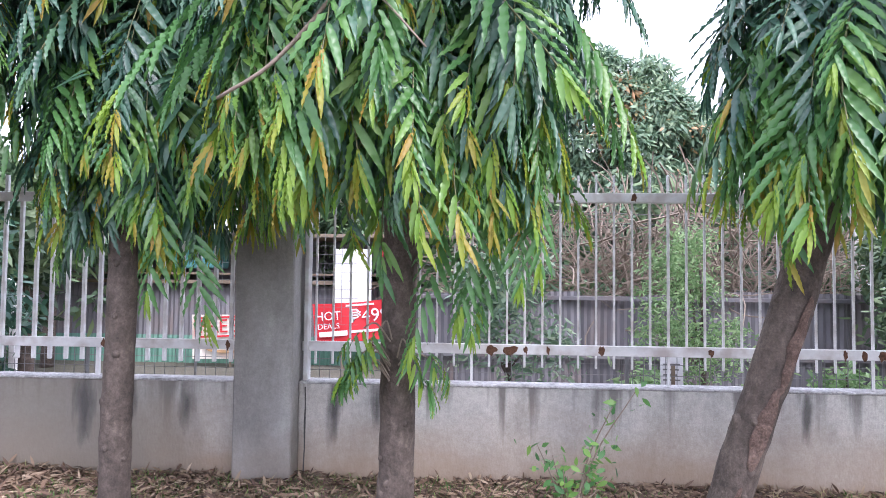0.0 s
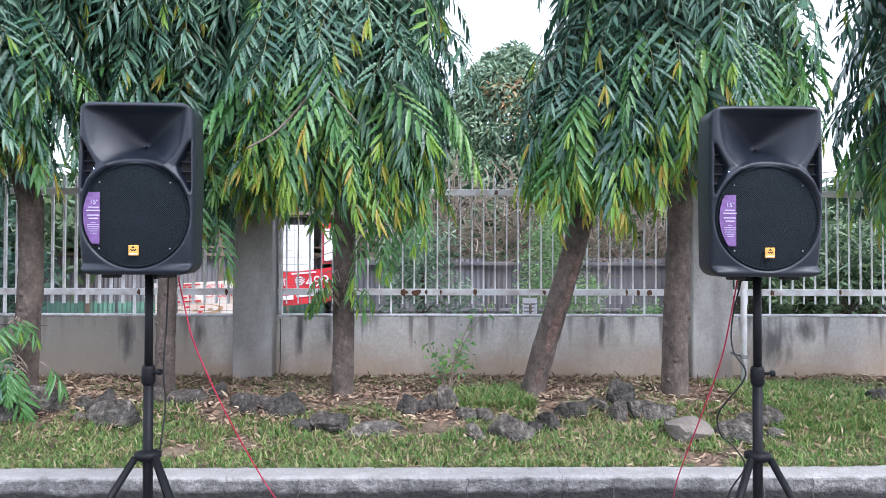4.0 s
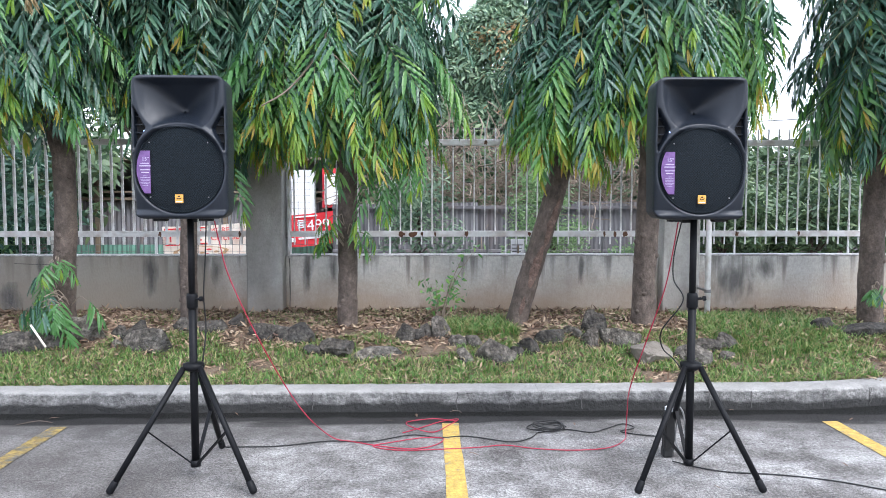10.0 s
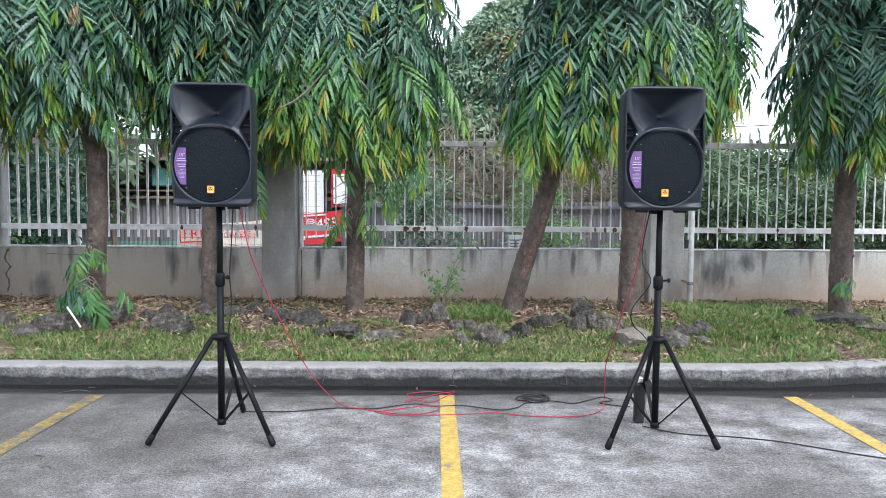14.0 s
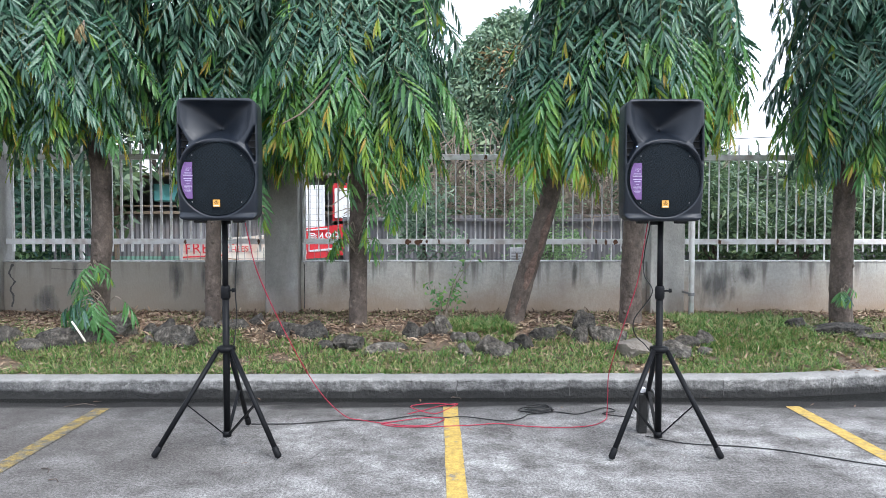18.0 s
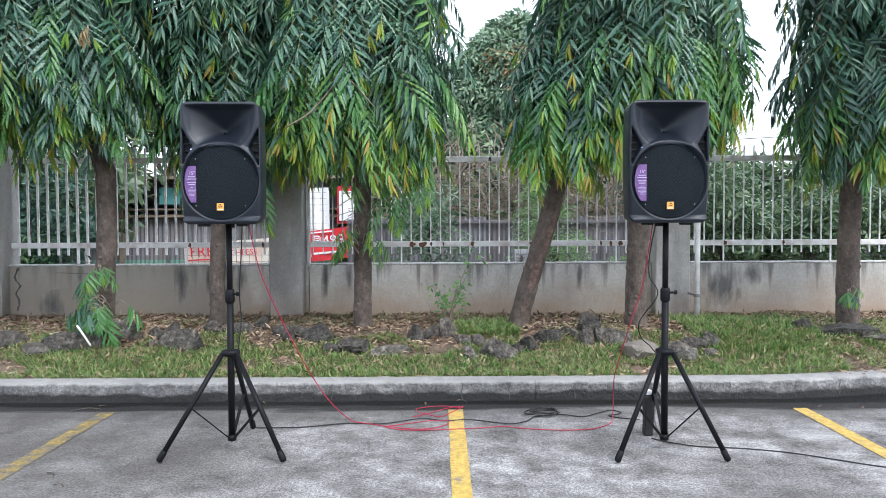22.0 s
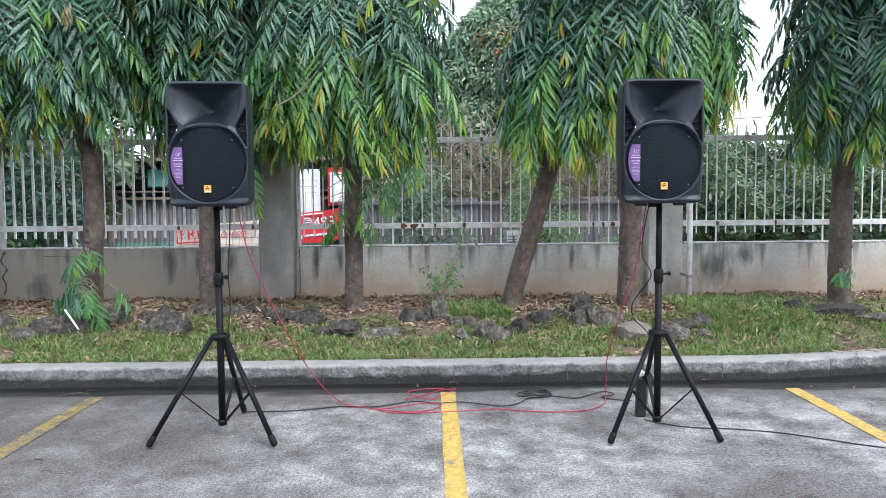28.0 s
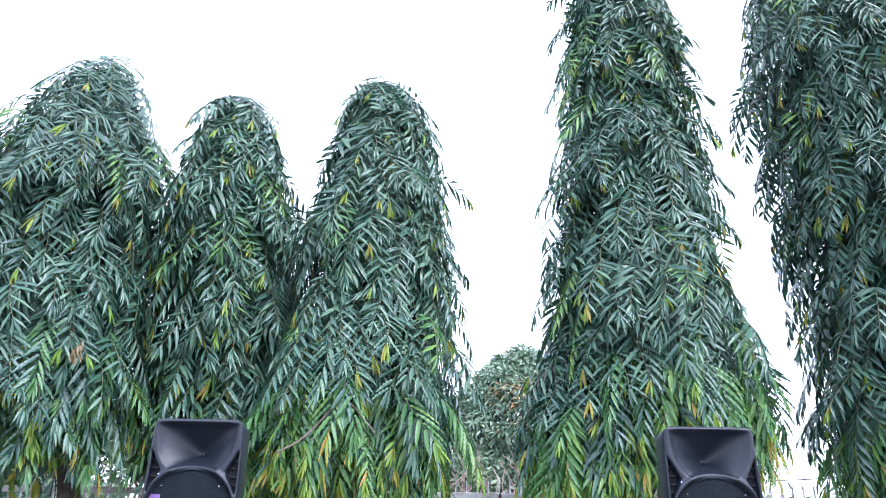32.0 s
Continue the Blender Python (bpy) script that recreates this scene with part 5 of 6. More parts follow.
def wire_grid(name, x0, x1, z0, z1, y, step, label, w=0.002):
    g = Geo()
    n = int((x1 - x0) / step)
    for i in range(n + 1):
        xx = x0 + step * i
        g.box(xx - w, xx + w, y - w, y + w, z0, z1, 0.0002)
    for i in range(int((z1 - z0) / step) + 1):
        zz = z0 + step * i
        g.box(x0, x1, y - w + 0.003, y + w + 0.003, zz - w, zz + w, 0.0002)
    t = thing(name, label, "wire mesh", at=(0, 0, 0))
    part("mesh", g, M_WIRE, t)["kind"] = "stuff"
    for xx in np.arange(x0, x1 + 0.1, 1.2):
        part("post", Geo().tube([(xx, y + 0.02, -0.06), (xx, y + 0.02, z1 + 0.05)], 0.014, 8), M_WIRE, t)
    return t


wire_grid("wire_mesh_fence", -3.85, 3.0, 0.02, 0.98, 4.75, 0.07, "low dark welded wire mesh behind the bars")
wire_grid("wire_mesh_cage", -3.0, -1.3, 1.0, 1.96, 7.4, 0.09, "tall welded wire cage panel behind the bars")

post = thing("concrete_post", "round grey concrete utility post behind the fence", "post", at=(4.7, 9.6, 0))
part("shaft", Geo().tube([(0, 0, -0.06), (0, 0, 2.6)], [0.09, 0.075], 14), M_PIER, post, smooth=True)
sg = thing("small_sign", "small white leaning sign with rows of print", "sign", at=(1.30, 5.0, 0))
part("board", Geo().box(-0.075, 0.075, -0.006, 0.006, 0.42, 0.97, 0.003, pose(0, 0, 0, -4, 0, 0)), M_WHITE, sg)
for k in range(6):
    part("print_line", Geo().box(-0.06, 0.055 - 0.01 * (k % 3), -0.010, -0.0075, 0.90 - 0.035 * k, 0.910 - 0.035 * k, 0.001, pose(0, 0, 0, -4, 0, 0)), M_WIRE, sg)
part("stake", Geo().box(-0.012, 0.012, 0.008, 0.03, -0.06, 0.9), M_TIMBER, sg)

rc = random.Random(8)
for k in range(9):
    z, y = 1.75 + 0.14 * k + rc.uniform(-0.05, 0.05), 10.2 + 0.15 * k
    cab = thing("overhead_cable", "thin dark overhead cable sagging behind the fence", "cable", group="overhead cables")
    pts = [(-1.2 + 1.1 * i, y, z - 0.22 * math.sin(math.pi * i / 10) + rc.uniform(-0.02, 0.02) + 0.03 * i * (k % 3 - 1)) for i in range(11)]
    part("wire", Geo().tube(smooth_path(pts, 3), 0.009, 5), M_CABLE, cab)
# a tangle of bare vines on the sheet fence
vine = thing("dry_vine", "tangle of bare grey-brown vines over the sheet fence", "vine")
g = Geo()
for k in range(420):
    p = Vector((rc.uniform(-0.2, 4.6), rc.uniform(9.06, 9.9), rc.uniform(0.95, 1.85)))
    pts = [p.copy()]
    d = Vector((rc.uniform(-1, 1), rc.uniform(-0.3, 0.3), rc.uniform(0.3, 1.2)))
    for i in range(6):
        d = (d + Vector((rc.uniform(-0.6, 0.6), rc.uniform(-0.3, 0.3), rc.uniform(-0.5, 0.4)))).normalized()
        p = p + d * 0.26
        pts.append(p.copy())
    g.tube(smooth_path(pts, 2), rc.uniform(0.005, 0.013), 4)
part("stem_mass", g, M_TWIG, vine)["kind"] = "stuff"

# a white gate post with a scroll on top, behind the fence
gp = thing("scroll_post", "white painted steel gate post with a scrolled top", "post", at=(-4.46, 6.65, 0))
part("shaft", Geo().box(-0.03, 0.03, -0.03, 0.03, -0.06, 1.15, 0.004), M_PAINT, gp)
part("cap_plate", Geo().box(-0.13, 0.04, -0.05, 0.05, 1.15, 1.185, 0.006), M_PAINT, gp)
part("scroll", Geo().tube(smooth_path([(-0.10 + 0.115 * math.cos(a), 0, 1.31 + 0.125 * math.sin(a)) for a in (2.2 - 0.42 * i for i in range(10))], 3), 0.009, 8), M_PAINT, gp, smooth=True)
part("curl", Geo().tube(smooth_path([(0.055 + (0.045 - 0.003 * i) * math.cos(a), 0, 1.27 + (0.045 - 0.003 * i) * math.sin(a)) for i, a in enumerate(3.3 - 0.7 * i for i in range(11))], 2), 0.008, 7), M_PAINT, gp, smooth=True)

# pipes and posts beside the piers
for at, r, z0, z1, label in (((2.862, 3.72), 0.026, 0.25, 2.0, "white plastic downpipe beside the concrete pier"),
                             ((-4.075, 3.90), 0.034, 0.20, 2.35, "pale grey plastic downpipe beside the end pier")):
    dp = thing("downpipe", label, "pipe", at=(*at, 0))
    part("pipe", Geo().tube([(0, 0, z0), (0, 0, z1)], r, 18), M_PAINT if r < 0.03 else M_PIER, dp, smooth=True)
    for z in (0.55, 1.45):
        part("clip", Geo().tube([(0, 0, z), (0, 0, z + 0.03)], r + 0.004, 18).box(-0.01, 0.01, 0.0, 4.08 - at[1], z + 0.005, z + 0.025), M_WIRE, dp)
fp = thing("fence_post", "white painted flat steel post fixed to the pier", "post", at=(-0.982, 4.16, WALL_TOP))
part("flat", Geo().box(-0.012, 0.012, -0.04, 0.04, 0.0, 1.15), M_PAINT, fp)
for x, z, w in ((0.085, 1.062, 0.030), (0.19, 1.060, 0.040), (0.275, 1.064, 0.012), (-0.60, 1.062, 0.014), (2.02, 1.065, 0.012), (2.12, 1.062, 0.016), (2.22, 1.060, 0.028), (0.40, 1.065, 0.010), (0.70, 1.065, 0.020), (1.30, 1.065, 0.016),
                (0.88, 1.93, 0.018), (-1.45, 1.065, 0.014), (2.46, 1.065, 0.015), (3.30, 1.065, 0.018), (1.72, 1.93, 0.012), (-2.2, 1.065, 0.015), (3.9, 1.065, 0.012)):
    k = next(q for q in range(len(PIERS) - 1) if PIERS[q][1] < x < PIERS[q + 1][0])
    ring = [(w * math.cos(a) * rc.uniform(0.7, 1.2), max(-0.034, min(0.026, 0.030 * math.sin(a) * rc.uniform(0.4, 1.2)))) for a in (6.28 * i / 12 for i in range(12))]
    g = Geo().add([(px, -0.003, pz) for px, pz in ring] + [(px * 1.05, 0.001, pz * 1.05) for px, pz in ring], [tuple(range(12))[::-1]] + [(i, (i + 1) % 12, 12 + (i + 1) % 12, 12 + i) for i in range(12)])
    part("rust_patch", g, M_RUST, FENCES[k], "flaking rust").location = (x, WALL_Y + 0.049, z)


# ---------------------------------------------------------------- bed: rocks, litter, grass, small plants
def rock(at, size, seed, mat, label):
    bm = bmesh.new()
    bmesh.ops.create_icosphere(bm, subdivisions=4 if size[0] > 0.28 else 3, radius=1.0)
    q = random.Random(seed)
    cuts = [(Vector((q.gauss(0, 1), q.gauss(0, 1), q.gauss(0.1, 0.7))).normalized(), q.uniform(0.48, 0.80)) for f in range(14)]
    o = Vector((seed * 3.7, seed * 1.3, seed * 5.1))
    for v in bm.verts:
        p = v.co.copy()
        k = 1.0 + 0.45 * noise.noise(p * 1.2 + o) + 0.20 * (1 - 2 * abs(noise.noise(p * 2.6 + o))) + 0.16 * noise.noise(p * 6 + o) + 0.09 * noise.noise(p * 15 + o)
        # flatten some facets
        for nrm, lim in cuts:
            e = (p * k).dot(nrm)
            if e > lim:
                p = p - nrm * (e - lim) * 0.88 / k
        v.co = p * k
        v.co.x, v.co.y, v.co.z = v.co.x * size[0] / 2, v.co.y * size[1] / 2, v.co.z * size[2] * 0.62
    me = bpy.data.meshes.new("rock")
    bm.to_mesh(me)
    bm.free()
    me.materials.append(mat)
    ob = new("rock", me)
    ob.matrix_world = pose(at[0], at[1], bed_height(at[0], at[1]) + size[2] * 0.04, 0, 0, seed * 37 % 50 - 25)
    return tagged(ob, label, "rock", group="row of edging rocks")


ROCKS = ((-2.63, 2.84, 0.46, 0.22), (-2.36, 3.05, 0.36, 0.22), (-1.80, 2.90, 0.50, 0.25), (-1.98, 3.05, 0.26, 0.24), (-1.42, 3.20, 0.40, 0.16), (-1.25, 3.32, 0.22, 0.2), (-0.70, 3.00, 0.42, 0.20),
         (-0.86, 3.08, 0.30, 0.16), (-0.05, 2.76, 0.46, 0.14), (-0.34, 2.80, 0.36, 0.15), (0.15, 2.98, 0.22, 0.22), (0.43, 3.05, 0.24, 0.24), (0.56, 2.90, 0.24, 0.12), (0.84, 2.66, 0.36, 0.26),
         (1.12, 2.78, 0.22, 0.18), (1.28, 2.92, 0.32, 0.20), (1.66, 3.12, 0.24, 0.28), (1.80, 2.90, 0.32, 0.25), (2.30, 2.66, 0.38, 0.20), (2.52, 2.82, 0.26, 0.18), (3.86, 3.12, 0.56, 0.16),
         (4.22, 2.92, 0.42, 0.12), (-2.98, 2.75, 0.38, 0.14), (-3.3, 2.9, 0.4, 0.16), (3.6, 3.25, 0.3, 0.12))
for k, (x, y, w, h) in enumerate(ROCKS):
    rock((x, y - 0.10), (w * 1.10, w * 0.62, h * 1.0), k + 1, M_ROCK, "dark weathered edging rock half sunk in the soil")
rock((1.99, 2.58), (0.42, 0.28, 0.25), 40, M_PALE, "pale smooth edging stone half sunk in the soil")

rf = random.Random(31)
for k, (x, y, w, h) in enumerate(ROCKS[:-3]):
    s = rf.uniform(0.13, 0.23)
    rock((x + rf.choice((-1, 1)) * (w * 0.5 + rf.uniform(0.0, 0.07)), y - 0.10 + rf.uniform(-0.06, 0.10)), (s, s * 0.75, s * rf.uniform(0.55, 0.95)), k + 60, M_ROCK,
         "small broken edging rock wedged between larger rocks")

r = np.random.RandomState(12)


def scatter(n, y0, y1, x0=-5.2, x1=6.2):
    p = np.stack([r.uniform(x0, x1, n), r.uniform(y0, y1, n)], axis=1)
    return p, np.array([bed_height(a, b) for a, b in p])


def grass(n, y0, y1, h, lush=False, x0=-5.2, x1=6.2):
    """Bent blades of grass as arrays."""
    p, z = scatter(n, y0, y1, x0, x1)
    dens = np.array([noise.noise((a * 1.3, b * 1.9, 8.8)) + 0.5 * noise.noise((a * 4, b * 4, 2.2)) for a, b in p])
    off = np.array([kerb_y(a) - KERB_Y for a in p[:, 0]])
    dens = np.where(p[:, 1] < 2.09 + off, -9, dens)
    keep = dens + (0.7 if lush else 0.40) - 0.30 * np.clip((p[:, 1] - 2.6) / 0.6, 0, 1) * (0 if lush else 1) > 0
    p, z = p[keep], z[keep]
    m = len(p)
    a = r.uniform(0, 6.28, m)
    tilt = r.uniform(0.15, 0.95, m)
    side = np.stack([np.cos(a), np.sin(a), np.zeros(m)], axis=1)
    fwd = np.stack([-np.sin(a), np.cos(a), np.zeros(m)], axis=1)
    up = unit(fwd * np.sin(tilt)[:, None] + np.array([0, 0, 1]) * np.cos(tilt)[:, None])
    blade = np.array([(-0.042, 0, 0), (0.042, 0, 0), (-0.038, 0.10, 0.5), (0.038, 0.10, 0.5), (0, 0.42, 0.88)])
    return swarm(blade, [np.array([(0, 1, 3, 2)]), np.array([(2, 3, 4)])],
                 bases(np.column_stack([p, z - 0.004]), side, np.cross(up, side), up, h * r.uniform(0.5, 1.35, m)))


chunks = [grass(74000, 2.09, 3.02, 0.070), grass(12000, 2.62, 3.75, 0.085, True, 2.55, 3.65), grass(3500, 2.95, 3.45, 0.10, True, 0.45, 1.05), grass(26000, 2.9, 4.05, 0.055), grass(5000, 2.3, 3.6, 0.07, True, 3.7, 5.0)]
tagged(part("grass", fast_mesh("grass", *joined(chunks), M_GRASS, False), M_GRASS), "short patchy green grass with dry tufts", "grass", kind="stuff")


def litter(n, y0, y1, size, x0=-5.2, x1=6.2):
    p, z = scatter(n, y0, y1, x0, x1)
    d = unit(np.stack([r.normal(0, 1, n), r.normal(0, 1, n), r.normal(0, 0.30, n)], axis=1))
    up = unit(np.stack([r.normal(0, 0.55, n), r.normal(0, 0.55, n), np.ones(n)], axis=1))
    up = unit(up - d * np.sum(up * d, axis=1, keepdims=True))
    curl = LOW[0] * np.array([1, 1.2, 1.0]) + np.array([0, 0, 0.06])
    return swarm(curl, LOW[1], bases(np.column_stack([p, z + r.uniform(0.002, 0.02, n)]), d, np.cross(up, d), up, size * r.uniform(0.6, 1.3, n)))


chunks = [litter(34000, 2.75, 4.08, 0.062), litter(8000, 2.12, 2.9, 0.060), litter(6000, 3.6, 4.09, 0.062)]
tagged(part("leaf_litter", fast_mesh("leaf_litter", *joined(chunks), M_LITTER), M_LITTER), "brown and straw-coloured fallen leaves on the soil", "leaf litter", kind="stuff")


M_GUTTER = material("dark_grime", [(0.3, (0.05, 0.047, 0.045)), (0.7, (0.10, 0.096, 0.092))], rough=0.95, scale=12)


def tuft(name, at, count, z0, z1, rad, young, size, label, seed, turns=(0.95, 2.05)):
    """Leafy shoots round a low stem; turns: pairs of angles, in half circles, that the shoots share."""
    q = np.random.RandomState(seed)
    t = thing(name, label, "plant", at=(at[0], at[1], at[2]))
    a = np.array([math.pi * q.uniform(*turns[2 * (k % (len(turns) // 2)):][:2]) for k in range(count)])
    out = np.stack([np.cos(a), np.sin(a), np.zeros(count)], axis=1)
    place = out * q.uniform(0.5, 1.0, (count, 1)) * rad + np.column_stack([np.zeros(count), np.zeros(count), q.uniform(z0, z1, count)])
    yy = q.uniform(0, 1, count) < young
    single_leaves(t, place, out, size, yy, q, TUFTS)
    for k in range(count):
        part("stem", Geo().tube(smooth_path([(out[k][0] * 0.02, out[k][1] * 0.02, place[k][2] - 0.06), tuple(place[k] * 0.6 + np.array([0, 0, place[k][2] * 0.4 + 0.02])), tuple(place[k])], 3), 0.004, 5), M_TWIG, t)
    return t


bright = tuft("leafy_side_shoot", (-0.335, 3.14, 0), 13, 1.04, 1.26, 0.17, 1.0, 0.82, "fresh leafy shoots sprouting round the mast tree trunk", 61, (0.95, 1.2, 1.0, 1.35, 1.75, 2.05))
for k, o in enumerate(o for o in bright.children if o.name.startswith("leaf")):
    o.data = LEAF_YOUNG if k % 3 == 0 else LEAF_FRESH
tuft("leafy_side_shoot", (-2.64, 3.12, 0), 9, 0.62, 0.92, 0.10, 0.5, 0.9, "leafy shoots at the foot of the mast tree", 62)
tuft("leafy_side_shoot", (-2.50, 3.00, 0), 13, 0.50, 0.66, 0.26, 0.1, 1.0, "dark drooping shoots on the ground by the mast tree", 63)
tuft("leafy_side_shoot", (4.00, 3.14, 0), 4, 0.58, 0.74, 0.12, 0.6, 0.6, "small light green shoots on the mast tree trunk", 64)
LEAF_WITHERED = fast_mesh("leaf", *HIGH, M_FLUSH)
for o in tuft("withered_shoot", (-2.21, 2.12, 0), 3, 2.68, 2.76, 0.04, 0.0, 0.55, "withered pinkish brown hanging shoot", 65).children:
    if o.name.startswith("leaf"):
        o.data = LEAF_WITHERED

# the sapling with thin stems and small rounded leaves
sp = thing("sapling", "thin sapling with small light green leaves by the wall", "sapling", at=(0.43, 3.30, 0.26))
q = np.random.RandomState(70)
tips = []
for k in range(9):
    a, h = q.uniform(0, 6.28), q.uniform(0.30, 0.72)
    e = Vector((math.cos(a) * q.uniform(0.08, 0.32), math.sin(a) * 0.12, h))
    pts = smooth_path([(0, 0, 0), (e.x * 0.35, e.y * 0.35, h * 0.55), tuple(e)], 4)
    part("stem", Geo().tube(pts, [0.006 - 0.0005 * i for i in range(len(pts))], 6), M_TWIG, sp, smooth=True)
    tips += [np.array(pts[i]) for i in (5, 6, 7, 8)]
tips = np.repeat(np.array(tips), 4, axis=0) + q.normal(0, 0.030, (len(tips) * 4, 3))
d = unit(q.normal(0, 1, tips.shape) + np.array([0, 0, -0.2]))
zz = unit(np.cross(d, q.normal(0, 1, tips.shape)))
part("leaves", fast_mesh("leaves", *swarm(LOW[0] * np.array([1, 2.4, 1]), LOW[1], bases(tips, d, np.cross(zz, d), zz, q.uniform(0.036, 0.062, len(tips)))), M_FRESH), M_FRESH, sp)["kind"] = "stuff"

# visible limbs at the front of the straight tree
tree = bpy.data.objects["mast_tree"]
for pts, r0 in (([(-0.28, 2.55, 3.0), (-0.34, 2.30, 2.65), (-0.39, 2.24, 2.41), (-0.60, 2.22, 2.14), (-0.80, 2.24, 2.02)], 0.011),
                ([(-0.39, 2.24, 2.41), (-0.38, 2.20, 2.25), (-0.40, 2.18, 2.08)], 0.006), ([(-0.39, 2.24, 2.41), (-0.28, 2.2, 2.34), (-0.12, 2.18, 2.16)], 0.006)):
    pp = [p - Vector((-0.345, 3.28, 0.24)) for p in smooth_path(pts, 4)]
    part("limb", Geo().tube(pp, [r0 * (1 - 0.5 * i / len(pp)) for i in range(len(pp))], 7), M_TWIG, tree, smooth=True)


# long shoots that hang below the hem of the straight tree
q = np.random.RandomState(91)
for x, y, z, size in ((-0.10, 2.92, 1.66, 0.80), (0.02, 2.88, 1.78, 0.85), (0.13, 2.95, 1.80, 0.9), (0.26, 2.90, 1.90, 0.9), (-0.02, 2.98, 1.50, 0.6), (0.20, 2.85, 1.74, 0.7), (-1.18, 3.05, 1.66, 0.8), (-1.32, 3.0, 1.74, 0.8)):
    single_leaves(tree, np.array([(x + 0.345, y - 3.28, z - 0.24)]), np.array([(q.uniform(-0.3, 0.3), -1.0, 0.0)]), size, [True], q)

# the reddish peeled patch on the leaning trunk
M_PEEL = material("peeled_bark", [(0.35, (0.075, 0.047, 0.037)), (0.55, (0.145, 0.096, 0.076)), (0.7, (0.21, 0.15, 0.122))], rough=0.9, scale=16, bump=0.5, bump_scale=40, grain=0.25, grain_scale=40)
lean = bpy.data.objects["mast_tree.001"]
axis = smooth_path([(1.04, 3.28, 0.24), (1.155, 3.22, 0.7), (1.30, 3.16, 1.2), (1.44, 3.1, 1.75)], 9)
for z0, z1, a0, a1, seed in ((0.66, 1.02, 4.45, 5.35, 3), (0.98, 1.40, 4.75, 5.45, 7), (0.42, 0.60, 4.5, 4.9, 9)):
    g, rows, cols = Geo(), 22, 12
    for i in range(rows + 1):
        z = z0 + (z1 - z0) * i / rows
        k = next(j for j in range(len(axis) - 1) if axis[j + 1].z >= z)
        c = axis[k].lerp(axis[k + 1], (z - axis[k].z) / (axis[k + 1].z - axis[k].z))
        w = math.sin(math.pi * min(1, max(0, i / rows))) ** 0.5
        lo = a0 + (a1 - a0) * (0.5 - 0.5 * w) + 0.16 * noise.noise((z * 13, seed, 0))
        hi = a1 - (a1 - a0) * (0.5 - 0.5 * w) + 0.16 * noise.noise((z * 15, seed, 9))
        for j in range(cols + 1):
            a = lo + (hi - lo) * j / cols
            r1 = 0.090 * (1.07 + 0.02 * noise.noise((a * 4, z * 20, seed)) - 0.05 * (j in (0, cols) or i in (0, rows)))
            g.v.append((c.x + r1 * math.cos(a) - 1.04, c.y + r1 * math.sin(a) - 3.28, z - 0.24))
    g.f = [(i * (cols + 1) + j, i * (cols + 1) + j + 1, (i + 1) * (cols + 1) + j + 1, (i + 1) * (cols + 1) + j) for i in range(rows) for j in range(cols)]
    part("peeled_patch", g, M_PEEL, lean, "reddish peeled bark", True)


# ---------------------------------------------------------------- cables and small things on the lot
def cable(name, label, runs, rad, mat):
    t = thing(name, label, "cable")
    for pts in runs:
        part("run", Geo().tube(smooth_path(pts, 8), rad, 8), mat, t, smooth=True)
    return t


G = 0.006
cable("red_cable", "thin red speaker cable looping between the two loudspeakers",
      [[(-0.715, 0.80, 1.28), (-0.70, 0.82, 1.18), (-0.655, 0.85, 0.98), (-0.52, 0.95, 0.62), (-0.36, 1.10, 0.26), (-0.22, 1.26, 0.05), (-0.10, 1.30, G), (0.06, 1.22, G), (0.23, 1.17, G),
        (0.36, 1.22, G), (0.42, 1.34, G), (0.30, 1.36, G), (0.12, 1.28, G), (0.02, 1.22, G), (0.16, 1.15, G), (0.40, 1.16, G), (0.62, 1.19, G), (0.76, 1.22, G), (0.93, 1.16, G), (1.14, 1.13, G),
        (1.34, 1.17, G), (1.46, 1.30, G), (1.50, 1.42, 0.02), (1.49, 1.36, 0.16), (1.46, 1.20, 0.34), (1.50, 1.02, 0.66), (1.55, 0.92, 0.92), (1.565, 0.85, 1.12), (1.575, 0.80, 1.29)],
       [(0.18, 1.45, G), (0.30, 1.56, G), (0.40, 1.66, G), (0.52, 1.72, G), (0.46, 1.60, G), (0.36, 1.46, G), (0.24, 1.52, G + 0.01), (0.20, 1.66, G), (0.36, 1.70, G + 0.008), (0.50, 1.66, G + 0.006)]], 0.0031, M_RED)
cable("black_cable", "black power cable lying across the concrete lot",
      [[(-0.80, 1.22, G), (-0.51, 1.23, G), (-0.24, 1.31, G), (0.00, 1.30, G), (0.23, 1.41, G), (0.40, 1.36, G), (0.56, 1.38, G), (0.80, 1.28, G), (0.92, 1.34, G), (0.98, 1.44, G)],
       [(0.98, 1.44, G), (1.15, 1.50, G), (1.30, 1.44, G), (1.42, 1.52, G), (1.53, 1.60, G), (1.58, 1.52, G), (1.48, 1.46, G), (1.55, 1.40, G), (1.66, 1.36, G)],
       [(1.62, 0.95, G), (1.72, 0.86, G), (1.85, 0.79, G), (2.08, 0.75, G), (2.31, 0.67, G), (2.50, 0.55, G), (2.69, 0.43, G), (3.0, 0.30, G), (3.6, 0.1, G)],
       [(1.59, 0.80, 1.28), (1.575, 0.86, 1.10), (1.57, 0.84, 0.98), (1.605, 0.80, 0.88), (1.52, 0.86, 0.72), (1.54, 0.90, 0.62), (1.60, 0.90, 0.56), (1.645, 0.90, 0.48), (1.62, 0.98, 0.36), (1.60, 1.05, 0.22)],
       [(-0.755, 0.80, 1.28), (-0.775, 0.84, 1.10), (-0.79, 0.85, 0.9), (-0.785, 0.86, 0.74), (-0.80, 0.84, 0.56)]], 0.0036, M_CABLE)
coil = []
